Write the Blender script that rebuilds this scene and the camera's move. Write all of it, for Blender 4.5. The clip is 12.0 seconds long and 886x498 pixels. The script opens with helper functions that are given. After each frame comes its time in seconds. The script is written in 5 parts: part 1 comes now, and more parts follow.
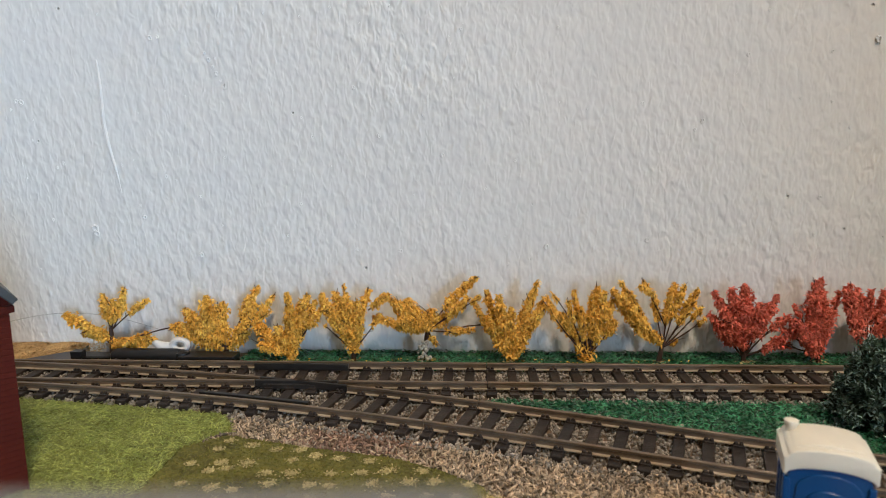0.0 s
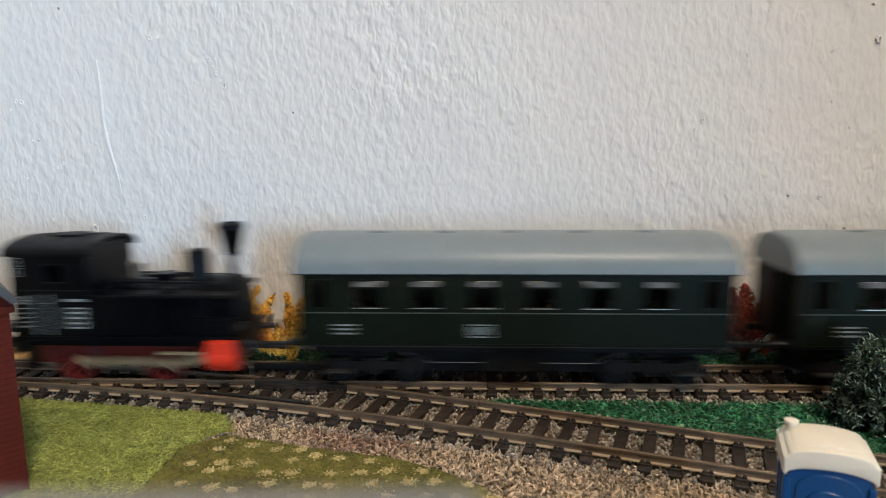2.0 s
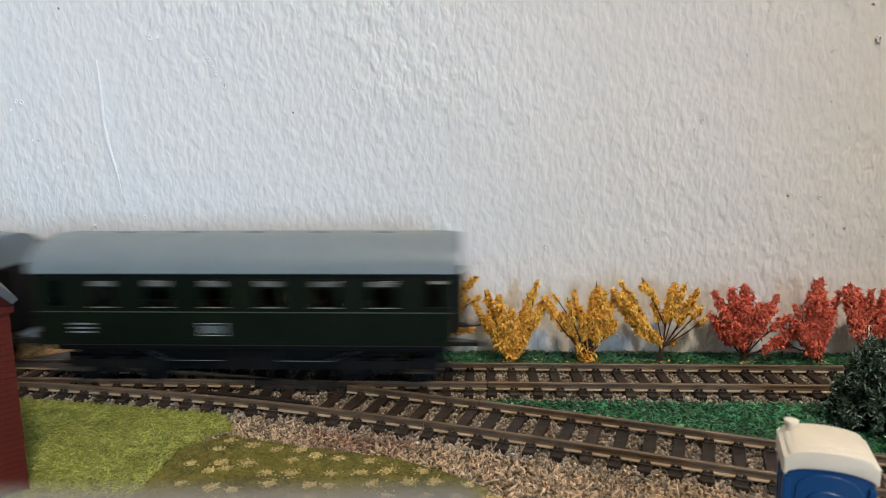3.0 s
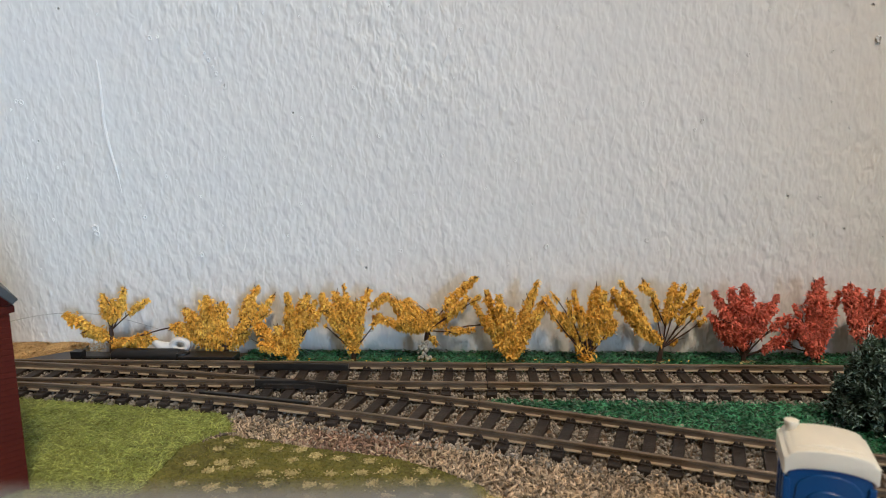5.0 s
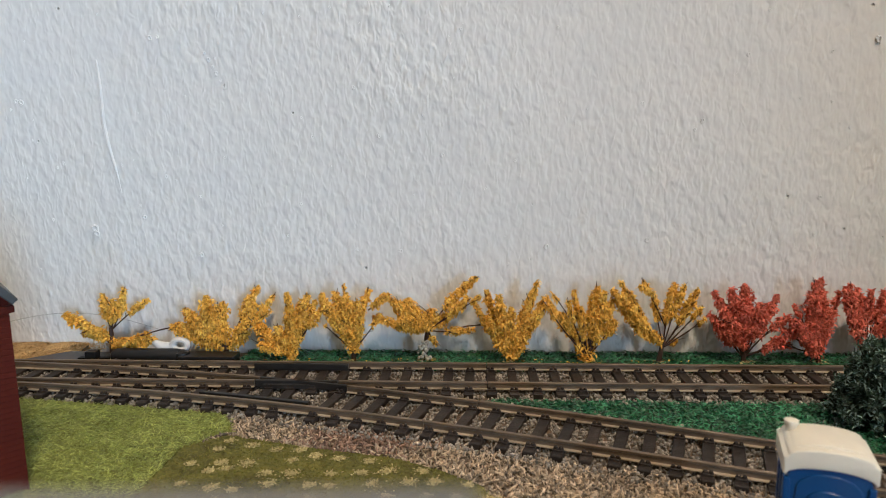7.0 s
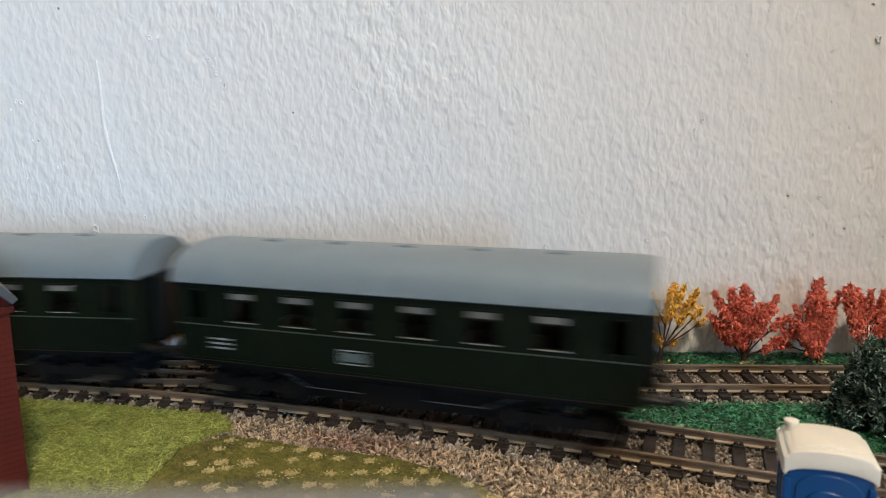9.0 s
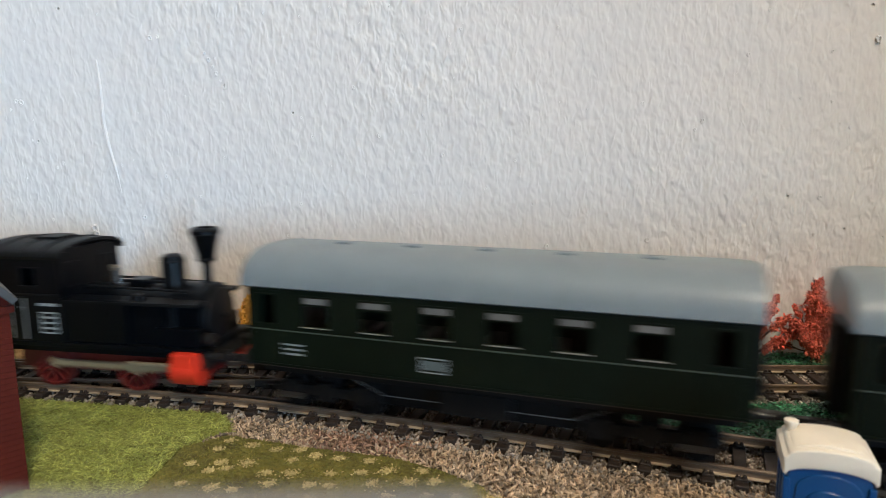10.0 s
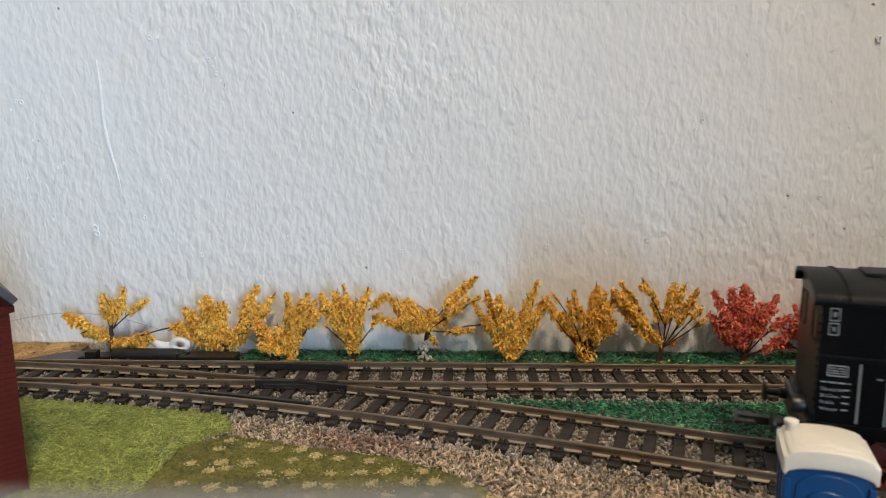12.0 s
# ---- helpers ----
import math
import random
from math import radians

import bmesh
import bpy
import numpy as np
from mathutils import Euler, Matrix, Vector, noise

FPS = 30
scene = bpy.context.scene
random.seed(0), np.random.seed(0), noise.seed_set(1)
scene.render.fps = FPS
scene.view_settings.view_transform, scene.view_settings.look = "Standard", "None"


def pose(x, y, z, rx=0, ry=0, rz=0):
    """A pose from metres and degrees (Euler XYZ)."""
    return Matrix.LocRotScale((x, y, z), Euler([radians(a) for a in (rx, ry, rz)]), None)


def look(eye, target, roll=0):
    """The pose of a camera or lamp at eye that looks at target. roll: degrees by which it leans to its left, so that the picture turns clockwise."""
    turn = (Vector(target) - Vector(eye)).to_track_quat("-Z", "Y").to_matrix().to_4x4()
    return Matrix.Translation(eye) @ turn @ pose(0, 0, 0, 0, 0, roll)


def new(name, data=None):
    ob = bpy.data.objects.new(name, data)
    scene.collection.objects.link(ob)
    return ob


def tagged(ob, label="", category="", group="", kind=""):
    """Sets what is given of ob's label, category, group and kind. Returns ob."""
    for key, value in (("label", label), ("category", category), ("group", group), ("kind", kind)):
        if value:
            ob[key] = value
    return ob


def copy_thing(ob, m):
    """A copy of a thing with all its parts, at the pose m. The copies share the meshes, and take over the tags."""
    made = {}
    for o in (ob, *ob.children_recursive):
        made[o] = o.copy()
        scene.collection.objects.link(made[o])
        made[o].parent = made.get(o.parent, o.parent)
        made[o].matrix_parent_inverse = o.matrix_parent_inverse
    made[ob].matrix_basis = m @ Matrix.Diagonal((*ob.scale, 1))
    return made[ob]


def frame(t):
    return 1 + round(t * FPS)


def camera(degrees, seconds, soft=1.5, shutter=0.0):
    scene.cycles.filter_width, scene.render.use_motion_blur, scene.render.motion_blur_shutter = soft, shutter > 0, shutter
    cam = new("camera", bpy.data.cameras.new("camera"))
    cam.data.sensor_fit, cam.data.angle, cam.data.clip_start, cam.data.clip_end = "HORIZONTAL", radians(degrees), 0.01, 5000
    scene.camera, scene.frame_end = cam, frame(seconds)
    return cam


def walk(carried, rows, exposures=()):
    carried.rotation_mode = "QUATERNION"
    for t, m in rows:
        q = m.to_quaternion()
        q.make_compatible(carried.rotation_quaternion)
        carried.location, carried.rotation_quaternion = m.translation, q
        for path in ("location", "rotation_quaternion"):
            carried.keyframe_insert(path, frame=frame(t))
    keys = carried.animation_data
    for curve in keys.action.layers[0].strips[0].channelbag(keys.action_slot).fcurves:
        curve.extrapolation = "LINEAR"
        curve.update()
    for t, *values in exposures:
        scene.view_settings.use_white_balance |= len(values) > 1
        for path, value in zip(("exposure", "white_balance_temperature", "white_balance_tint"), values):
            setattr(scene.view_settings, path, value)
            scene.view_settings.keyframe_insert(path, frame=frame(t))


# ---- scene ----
cam = camera(67.2, 12.0, soft=0.55, shutter=0.75)
cam.data.dof.use_dof = True
cam.data.dof.focus_distance = 0.205
cam.data.dof.aperture_fstop = 30.0
EYE = pose(0, 0, 0.0716, 90 - 9.205, 0, 0) @ pose(0, 0, 0, 0, 0, -0.453)
walk(cam, [(0.0, EYE), (12.0, EYE)], exposures=[(t, e, 5400, 10) for t, e in ((0.0, 0.3), (0.7, 0.3), (1.5, 0.47), (3.0, 0.45), (4.3, 0.3), (7.4, 0.3), (8.7, 0.47), (10.8, 0.52), (12.0, 0.4))])

# ---- light: a window behind the camera and one warm ceiling lamp ----
world = bpy.data.worlds.new("daylight")
scene.world = world
world.use_nodes = True
wn = world.node_tree.nodes
sky = wn.new("ShaderNodeTexSky")
sky.sky_type, sky.sun_disc = "NISHITA", False
sky.sun_elevation, sky.sun_rotation = radians(30), radians(200)
wn["Background"].inputs["Strength"].default_value = 0.1
world.node_tree.links.new(sky.outputs[0], wn["Background"].inputs[0])

WINDOW_POWER = 58.5
LAMP_POWER = 28.2
WIN = (1.5, -2.2, 0.2)         # centre of the window opening
WIN_HALF = (0.4, 0.45)          # half its width and height
LAMP_AT = (0.24, -0.5, 1.12)
lamp_data = bpy.data.lights.new("window_light", "AREA")
lamp_data.shape, lamp_data.size, lamp_data.size_y = "RECTANGLE", 2 * WIN_HALF[0], 2 * WIN_HALF[1]
lamp_data.energy, lamp_data.color = WINDOW_POWER, (0.57, 0.82, 1.0)
new("window_light", lamp_data).matrix_world = look((WIN[0], WIN[1] - 0.02, WIN[2]), (WIN[0], 0, WIN[2]))
bulb_data = bpy.data.lights.new("ceiling_bulb", "POINT")
bulb_data.energy, bulb_data.color, bulb_data.shadow_soft_size = LAMP_POWER, (1.0, 0.74, 0.45), 0.06
new("ceiling_bulb", bulb_data).location = LAMP_AT

# ---- helpers of the scene: meshes are written in millimetres ----
MM = 0.001


def finish(bm, smooth=False, angle=35):
    me = bpy.data.meshes.new("m")
    bm.transform(Matrix.Diagonal((MM, MM, MM, 1)))
    bm.normal_update()
    bm.to_mesh(me)
    bm.free()
    if smooth:
        me.shade_smooth()
        me.set_sharp_from_angle(angle=radians(angle))
    return me


def part(name, bm, material, parent=None, label="", at=None, smooth=False):
    me = bm if isinstance(bm, bpy.types.Mesh) else finish(bm, smooth)
    ob = new(name, me)
    if not me.materials:
        me.materials.append(material)
    if parent is not None:
        ob.parent = parent
    if at is not None:
        ob.matrix_basis = at
    if label:
        ob["label"] = label
    return ob


def thing(name, label, category, at=None, group="", kind=""):
    ob = new(name)
    ob.empty_display_size = 0.01
    if at is not None:
        ob.matrix_basis = at
    return tagged(ob, label, category, group, kind)


def mm(x, y, z, rx=0, ry=0, rz=0):
    return pose(x * MM, y * MM, z * MM, rx, ry, rz)


def box(x0, x1, y0, y1, z0, z1, bevel=0.0, bm=None, m=None, segments=2):
    own = bmesh.new()
    bmesh.ops.create_cube(own, size=1)
    bmesh.ops.transform(own, matrix=Matrix.Translation(((x0 + x1) / 2, (y0 + y1) / 2, (z0 + z1) / 2))
                        @ Matrix.Diagonal((x1 - x0, y1 - y0, z1 - z0, 1)), verts=own.verts)
    if bevel:
        bmesh.ops.bevel(own, geom=own.edges[:], offset=bevel, segments=segments, affect="EDGES", profile=0.6)
    if m is not None:
        bmesh.ops.transform(own, matrix=m, verts=own.verts)
    return merge(bm, own)


def merge(bm, own):
    if bm is None:
        return own
    me = bpy.data.meshes.new("tmp")
    own.to_mesh(me)
    own.free()
    bm.from_mesh(me)
    bpy.data.meshes.remove(me)
    return bm


def turned(profile, n=24, bm=None, m=None):
    """A body of revolution about z from (radius, height) pairs."""
    own = bmesh.new()
    rings = [[own.verts.new((r * math.cos(2 * math.pi * i / n), r * math.sin(2 * math.pi * i / n), z)) for i in range(n)]
             for r, z in profile]
    for a, b in zip(rings, rings[1:]):
        for i in range(n):
            own.faces.new((a[i], a[(i + 1) % n], b[(i + 1) % n], b[i]))
    own.faces.new(rings[0][::-1])
    own.faces.new(rings[-1])
    if m is not None:
        bmesh.ops.transform(own, matrix=m, verts=own.verts)
    return merge(bm, own)


def rod(a, b, r, n=8, bm=None, r2=None):
    a, b = Vector(a), Vector(b)
    d = b - a
    m = Matrix.Translation(a) @ d.to_track_quat("Z", "Y").to_matrix().to_4x4()
    return turned([(r, 0), (r if r2 is None else r2, d.length)], n, bm, m)


def swept(section, line, bm=None, close=True):
    """A closed (w, z) section carried along a line of (x, y, heading); w points to the left of travel."""
    own = bmesh.new()
    rings = []
    for x, y, b in line:
        rings.append([own.verts.new((x - math.sin(b) * w, y + math.cos(b) * w, z)) for w, z in section])
    n = len(section)
    for p, q in zip(rings, rings[1:]):
        for i in range(n):
            own.faces.new((p[i], q[i], q[(i + 1) % n], p[(i + 1) % n]))
    own.faces.new(rings[0])
    own.faces.new(rings[-1][::-1])
    bmesh.ops.recalc_face_normals(own, faces=own.faces[:])
    return merge(bm, own)


def extrude_x(section, x0, x1, bm=None):
    """A closed (y, z) section stretched from x0 to x1."""
    return swept([(w, z) for w, z in section], [(x0, 0, 0), (x1, 0, 0)], bm)


# ---- materials ----
def material(name, colour, rough=0.6, metal=0.0, vary=0.25, scale=300.0, bump=0.0, bump_scale=None, spec=0.5,
             island=0.0, second=None, coat=0.0, stretch=None, mix=(0.35, 0.65), big=0.0, objrand=0.0):
    """Principled surface: base colour mottled at two scales, optional second colour, relief and per-piece variation."""
    m = bpy.data.materials.new(name)
    m.use_nodes = True
    t = m.node_tree
    n, link = t.nodes, t.links.new
    b = n["Principled BSDF"]
    b.inputs["Roughness"].default_value = rough
    b.inputs["Metallic"].default_value = metal
    b.inputs["Specular IOR Level"].default_value = spec
    b.inputs["Coat Weight"].default_value = coat
    co = n.new("ShaderNodeTexCoord")
    mp = n.new("ShaderNodeMapping")
    mp.inputs["Scale"].default_value = stretch or (1, 1, 1)
    link(co.outputs["Object"], mp.inputs["Vector"])
    fine = n.new("ShaderNodeTexNoise")
    fine.inputs["Scale"].default_value = scale
    fine.inputs["Detail"].default_value = 5
    link(mp.outputs[0], fine.inputs["Vector"])
    coarse = n.new("ShaderNodeTexNoise")
    coarse.inputs["Scale"].default_value = scale / 7
    coarse.inputs["Detail"].default_value = 3
    link(mp.outputs[0], coarse.inputs["Vector"])
    add = n.new("ShaderNodeMath")
    add.operation = "ADD"
    link(fine.outputs[0], add.inputs[0])
    link(coarse.outputs[0], add.inputs[1])
    ramp = n.new("ShaderNodeMapRange")
    ramp.inputs["From Min"].default_value, ramp.inputs["From Max"].default_value = mix[0] * 2, mix[1] * 2
    link(add.outputs[0], ramp.inputs["Value"])
    mx = n.new("ShaderNodeMix")
    mx.data_type = "RGBA"
    lo = tuple(c * (1 - vary) for c in colour)
    hi = second or tuple(min(1, c * (1 + vary)) for c in colour)
    mx.inputs[6].default_value, mx.inputs[7].default_value = (*lo, 1), (*hi, 1)
    link(ramp.outputs[0], mx.inputs[0])
    last = mx.outputs[2]
    if island or objrand:
        hsv = n.new("ShaderNodeHueSaturation")
        if island:
            rnd = n.new("ShaderNodeNewGeometry").outputs["Random Per Island"]
        else:
            rnd = n.new("ShaderNodeObjectInfo").outputs["Random"]
        mr = n.new("ShaderNodeMapRange")
        k = island or objrand
        mr.inputs["To Min"].default_value, mr.inputs["To Max"].default_value = 1 - k, 1 + k
        link(rnd, mr.inputs["Value"])
        link(mr.outputs[0], hsv.inputs["Value"])
        link(last, hsv.inputs["Color"])
        last = hsv.outputs[0]
    link(last, b.inputs["Base Color"])
    rr = n.new("ShaderNodeMapRange")
    rr.inputs["To Min"].default_value, rr.inputs["To Max"].default_value = max(0.03, rough - 0.1), min(1, rough + 0.1)
    link(coarse.outputs[0], rr.inputs["Value"])
    link(rr.outputs[0], b.inputs["Roughness"])
    if bump:
        bt = n.new("ShaderNodeTexNoise")
        bt.inputs["Scale"].default_value = bump_scale or scale
        bt.inputs["Detail"].default_value = 4
        link(mp.outputs[0], bt.inputs["Vector"])
        bp = n.new("ShaderNodeBump")
        bp.inputs["Strength"].default_value = 1.0
        bp.inputs["Distance"].default_value = bump * MM
        link(bt.outputs[0], bp.inputs["Height"])
        link(bp.outputs[0], b.inputs["Normal"])
    return m


def wall_paint():
    """Thick white wall paint: upright roller streaks, lumps, small pits and a few smooth patches."""
    m = bpy.data.materials.new("rough_white_paint")
    m.use_nodes = True
    t = m.node_tree
    n, link = t.nodes, t.links.new
    b = n["Principled BSDF"]
    b.inputs["Roughness"].default_value = 0.62
    co = n.new("ShaderNodeTexCoord")

    def noise_of(scale, stretch, detail=3.0, distortion=0.0):
        mp = n.new("ShaderNodeMapping")
        mp.inputs["Scale"].default_value = stretch
        mp.inputs["Rotation"].default_value = (0, radians(6), 0)
        link(co.outputs["Object"], mp.inputs["Vector"])
        x = n.new("ShaderNodeTexNoise")
        x.inputs["Scale"].default_value, x.inputs["Detail"].default_value = scale, detail
        x.inputs["Distortion"].default_value = distortion
        link(mp.outputs[0], x.inputs["Vector"])
        return x.outputs[0]

    def calc(op, a, c, clamp=False):
        x = n.new("ShaderNodeMath")
        x.operation, x.use_clamp = op, clamp
        for i, v in enumerate((a, c)):
            if isinstance(v, float):
                x.inputs[i].default_value = v
            else:
                link(v, x.inputs[i])
        return x.outputs[0]

    streak = noise_of(480.0, (1.0, 1.0, 0.5), 1.0, 0.3)
    lump = noise_of(210.0, (1.0, 1.0, 0.7), 1.5, 0.3)
    wide = noise_of(14.0, (1.0, 1.0, 1.0), 2.0)
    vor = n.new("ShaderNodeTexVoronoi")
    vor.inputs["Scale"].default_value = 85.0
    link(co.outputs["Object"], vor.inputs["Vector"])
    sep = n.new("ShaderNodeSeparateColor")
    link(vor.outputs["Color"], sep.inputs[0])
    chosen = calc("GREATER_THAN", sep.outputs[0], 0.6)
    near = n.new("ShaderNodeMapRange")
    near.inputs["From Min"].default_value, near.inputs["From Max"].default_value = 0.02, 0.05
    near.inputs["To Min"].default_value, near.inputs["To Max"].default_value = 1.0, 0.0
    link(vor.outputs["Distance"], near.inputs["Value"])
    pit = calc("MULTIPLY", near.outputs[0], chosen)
    rough_here = n.new("ShaderNodeMapRange")
    rough_here.inputs["From Min"].default_value, rough_here.inputs["From Max"].default_value = 0.35, 0.65
    rough_here.inputs["To Min"].default_value, rough_here.inputs["To Max"].default_value = 0.55, 1.1
    link(wide, rough_here.inputs["Value"])
    h = calc("ADD", calc("MULTIPLY", streak, 0.75), calc("MULTIPLY", lump, 0.9))
    h = calc("MULTIPLY", h, rough_here.outputs[0])
    h = calc("SUBTRACT", h, calc("MULTIPLY", pit, 0.7))
    bp = n.new("ShaderNodeBump")
    bp.inputs["Strength"].default_value, bp.inputs["Distance"].default_value = 1.0, WALL_RELIEF * MM
    link(h, bp.inputs["Height"])
    link(bp.outputs[0], b.inputs["Normal"])
    mx = n.new("ShaderNodeMix")
    mx.data_type = "RGBA"
    mx.inputs[6].default_value, mx.inputs[7].default_value = (0.76, 0.755, 0.75, 1), (0.82, 0.82, 0.815, 1)
    link(wide, mx.inputs[0])
    # pits, sunk in the bump, also get their inner shade as darker colour
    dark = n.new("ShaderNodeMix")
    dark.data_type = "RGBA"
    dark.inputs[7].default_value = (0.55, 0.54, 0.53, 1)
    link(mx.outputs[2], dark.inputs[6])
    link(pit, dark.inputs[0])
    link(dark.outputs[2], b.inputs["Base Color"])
    return m


WALL_RELIEF = 1.0
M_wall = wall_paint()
M_room = material("plain_room_paint", (0.55, 0.50, 0.44), 0.8, vary=0.05, scale=20)
M_floor = material("wooden_floor", (0.28, 0.17, 0.09), 0.5, vary=0.35, scale=30, stretch=(1, 8, 1))
M_board = material("painted_board", (0.16, 0.11, 0.07), 0.85, vary=0.3, scale=250, bump=0.5, bump_scale=500)
M_sand = material("tan_sand_flock", (0.52, 0.34, 0.14), 0.95, vary=0.35, scale=700, bump=0.6, bump_scale=1500)
M_ballast = material("crushed_stone", (0.28, 0.245, 0.205), 0.9, vary=0.4, scale=900, island=0.6)
M_chip = material("tan_bark_chip", (0.41, 0.32, 0.225), 0.85, vary=0.35, scale=900, island=0.75)
M_straw = material("rust_bark_chip", (0.27, 0.17, 0.12), 0.85, vary=0.3, scale=900, island=0.65)
M_grass_base = material("grass_mat_backing", (0.17, 0.19, 0.03), 0.95, vary=0.45, scale=300, bump=0.5)
M_grass = material("light_green_fibre", (0.27, 0.33, 0.05), 0.6, vary=0.3, scale=180, island=0.6, second=(0.46, 0.50, 0.12))
M_moss = material("olive_foam_mat", (0.145, 0.132, 0.021), 0.95, vary=0.45, scale=420, bump=0.8, bump_scale=1400)
M_moss_fibre = material("olive_fibre", (0.16, 0.15, 0.024), 0.8, vary=0.3, scale=300, island=0.4)
M_cream = material("cream_flock", (0.50, 0.42, 0.19), 0.9, vary=0.2, scale=700, island=0.25)
M_flock = material("dark_green_flock", (0.015, 0.12, 0.042), 0.4, vary=0.35, scale=300, island=0.9, spec=0.8, second=(0.05, 0.235, 0.10))
M_flock_base = material("dark_green_backing", (0.008, 0.075, 0.032), 0.9, vary=0.3, scale=500)
M_sleeper = material("dark_brown_plastic", (0.030, 0.021, 0.016), 0.6, vary=0.35, scale=500, bump=0.08, bump_scale=2500, objrand=0.25, spec=0.35)
M_rail_side = material("rusty_rail", (0.17, 0.125, 0.085), 0.45, metal=0.3, vary=0.4, scale=220, bump=0.05, bump_scale=900, stretch=(0.5, 0.5, 3))
M_rail_foot = material("bare_rail_foot", (0.42, 0.345, 0.24), 0.42, metal=0.25, vary=0.3, scale=160, stretch=(1, 1, 3))
M_black = material("black_plastic", (0.012, 0.011, 0.011), 0.38, vary=0.25, scale=400, bump=0.03, bump_scale=1500)
M_frog = material("dusty_black_plastic", (0.016, 0.014, 0.013), 0.5, vary=0.4, scale=400)
M_yellow = material("yellow_leaf_flake", (0.97, 0.45, 0.022), 0.7, vary=0.2, scale=250, island=0.34, second=(1.0, 0.68, 0.12))
M_red = material("red_leaf_flake", (0.68, 0.10, 0.055), 0.65, vary=0.3, scale=250, island=0.35, second=(0.92, 0.26, 0.16))
M_twig = material("dark_brown_twig", (0.05, 0.022, 0.012), 0.6, vary=0.35, scale=500)
M_glue = material("dried_clear_glue", (0.48, 0.45, 0.38), 0.3, vary=0.3, scale=600, bump=0.2)
M_needle = material("dark_green_needle", (0.018, 0.042, 0.022), 0.7, vary=0.35, scale=300, island=0.6)
M_frost = material("frosted_needle", (0.28, 0.37, 0.31), 0.8, vary=0.3, scale=300, island=0.4)
M_white = material("white_plastic", (0.78, 0.76, 0.74), 0.35, vary=0.06, scale=200)
M_cab_cream = material("cream_white_plastic", (0.80, 0.74, 0.62), 0.42, vary=0.04, scale=200, coat=0.1)
M_blue = material("blue_plastic", (0.006, 0.062, 0.21), 0.33, vary=0.12, scale=200)
M_brick_red = material("dark_red_plastic", (0.082, 0.011, 0.005), 0.7, vary=0.25, scale=250, bump=0.04, bump_scale=900, spec=0.15)
M_mortar = material("dark_red_joint", (0.072, 0.0095, 0.005), 0.8, vary=0.2, scale=400, spec=0.15)
M_slate = material("dark_grey_roof", (0.055, 0.058, 0.06), 0.6, vary=0.25, scale=300)
M_grey = material("grey_plastic", (0.17, 0.17, 0.17), 0.6, vary=0.1, scale=100)
M_coach = material("dark_green_paint", (0.0048, 0.0082, 0.005), 0.42, spec=0.12, vary=0.15, scale=200)
M_roof = material("grey_roof_paint", (0.175, 0.212, 0.238), 0.42, vary=0.07, scale=120)
M_under = material("black_underframe", (0.004, 0.004, 0.0045), 0.6, spec=0.2, vary=0.3, scale=400)
M_line = material("grey_green_line", (0.05, 0.065, 0.05), 0.5, vary=0.1, scale=300)
M_letter = material("pale_lettering", (0.30, 0.33, 0.34), 0.5, vary=0.05, scale=300)
M_board_grey = material("grey_board", (0.10, 0.125, 0.13), 0.5, vary=0.1, scale=300)
# pale grey shared by the painted window gleam and the truss rods
M_pale = material("pale_gleam_and_rod", (0.15, 0.15, 0.145), 0.4, vary=0.2, scale=300)
M_alu = material("aluminium_strip", (0.62, 0.62, 0.60), 0.35, metal=0.8, vary=0.1, scale=300)
M_inside = material("brown_interior", (0.03, 0.016, 0.011), 0.6, vary=0.2, scale=200)
M_seat_red = material("brown_red_seat", (0.06, 0.022, 0.018), 0.6, vary=0.2, scale=200)
M_loco = material("satin_black_paint", (0.0018, 0.0026, 0.004), 0.32, spec=0.14, vary=0.25, scale=150)
M_loco_roof = material("dusty_black_roof", (0.0055, 0.006, 0.007), 0.5, spec=0.16, vary=0.2, scale=200)
M_loco_red = material("red_running_gear", (0.11, 0.009, 0.007), 0.5, vary=0.2, scale=200)
M_bright_red = material("bright_red_plastic", (0.62, 0.035, 0.012), 0.4, vary=0.1, scale=200)
M_rod = material("brass_grey_rod", (0.42, 0.36, 0.25), 0.38, metal=0.6, vary=0.15, scale=300)
M_steel = material("dark_steel", (0.10, 0.095, 0.09), 0.35, metal=0.8, vary=0.2, scale=300)
M_wire = material("dark_thin_wire", (0.05, 0.045, 0.04), 0.5, vary=0.1, scale=300)


def glass_material():
    m = bpy.data.materials.new("window_glass")
    m.use_nodes = True
    t = m.node_tree
    b = t.nodes["Principled BSDF"]
    b.inputs["Base Color"].default_value = (0.92, 0.95, 0.94, 1)
    b.inputs["Roughness"].default_value = 0.04
    b.inputs["IOR"].default_value = 1.1
    b.inputs["Transmission Weight"].default_value = 1.0
    return m


M_glass = glass_material()

RNG = np.random.default_rng(7)

# ---- the plan of the tracks (millimetres) ----
HEAD = -0.048487                       # heading of the straight track
ORIGIN = (0.42, 200.79)                # a point on its centre line
TOE = -215.0                           # where the branch leaves it
BEND = (3.00772e-4, 2.69576e-6, -5.32185e-9)
REACH = 330.0
T0 = (math.cos(HEAD), math.sin(HEAD))
N0 = (-math.sin(HEAD), math.cos(HEAD))


def main_line(s):
    k = TOE + s
    return ORIGIN[0] + T0[0] * k, ORIGIN[1] + T0[1] * k, HEAD


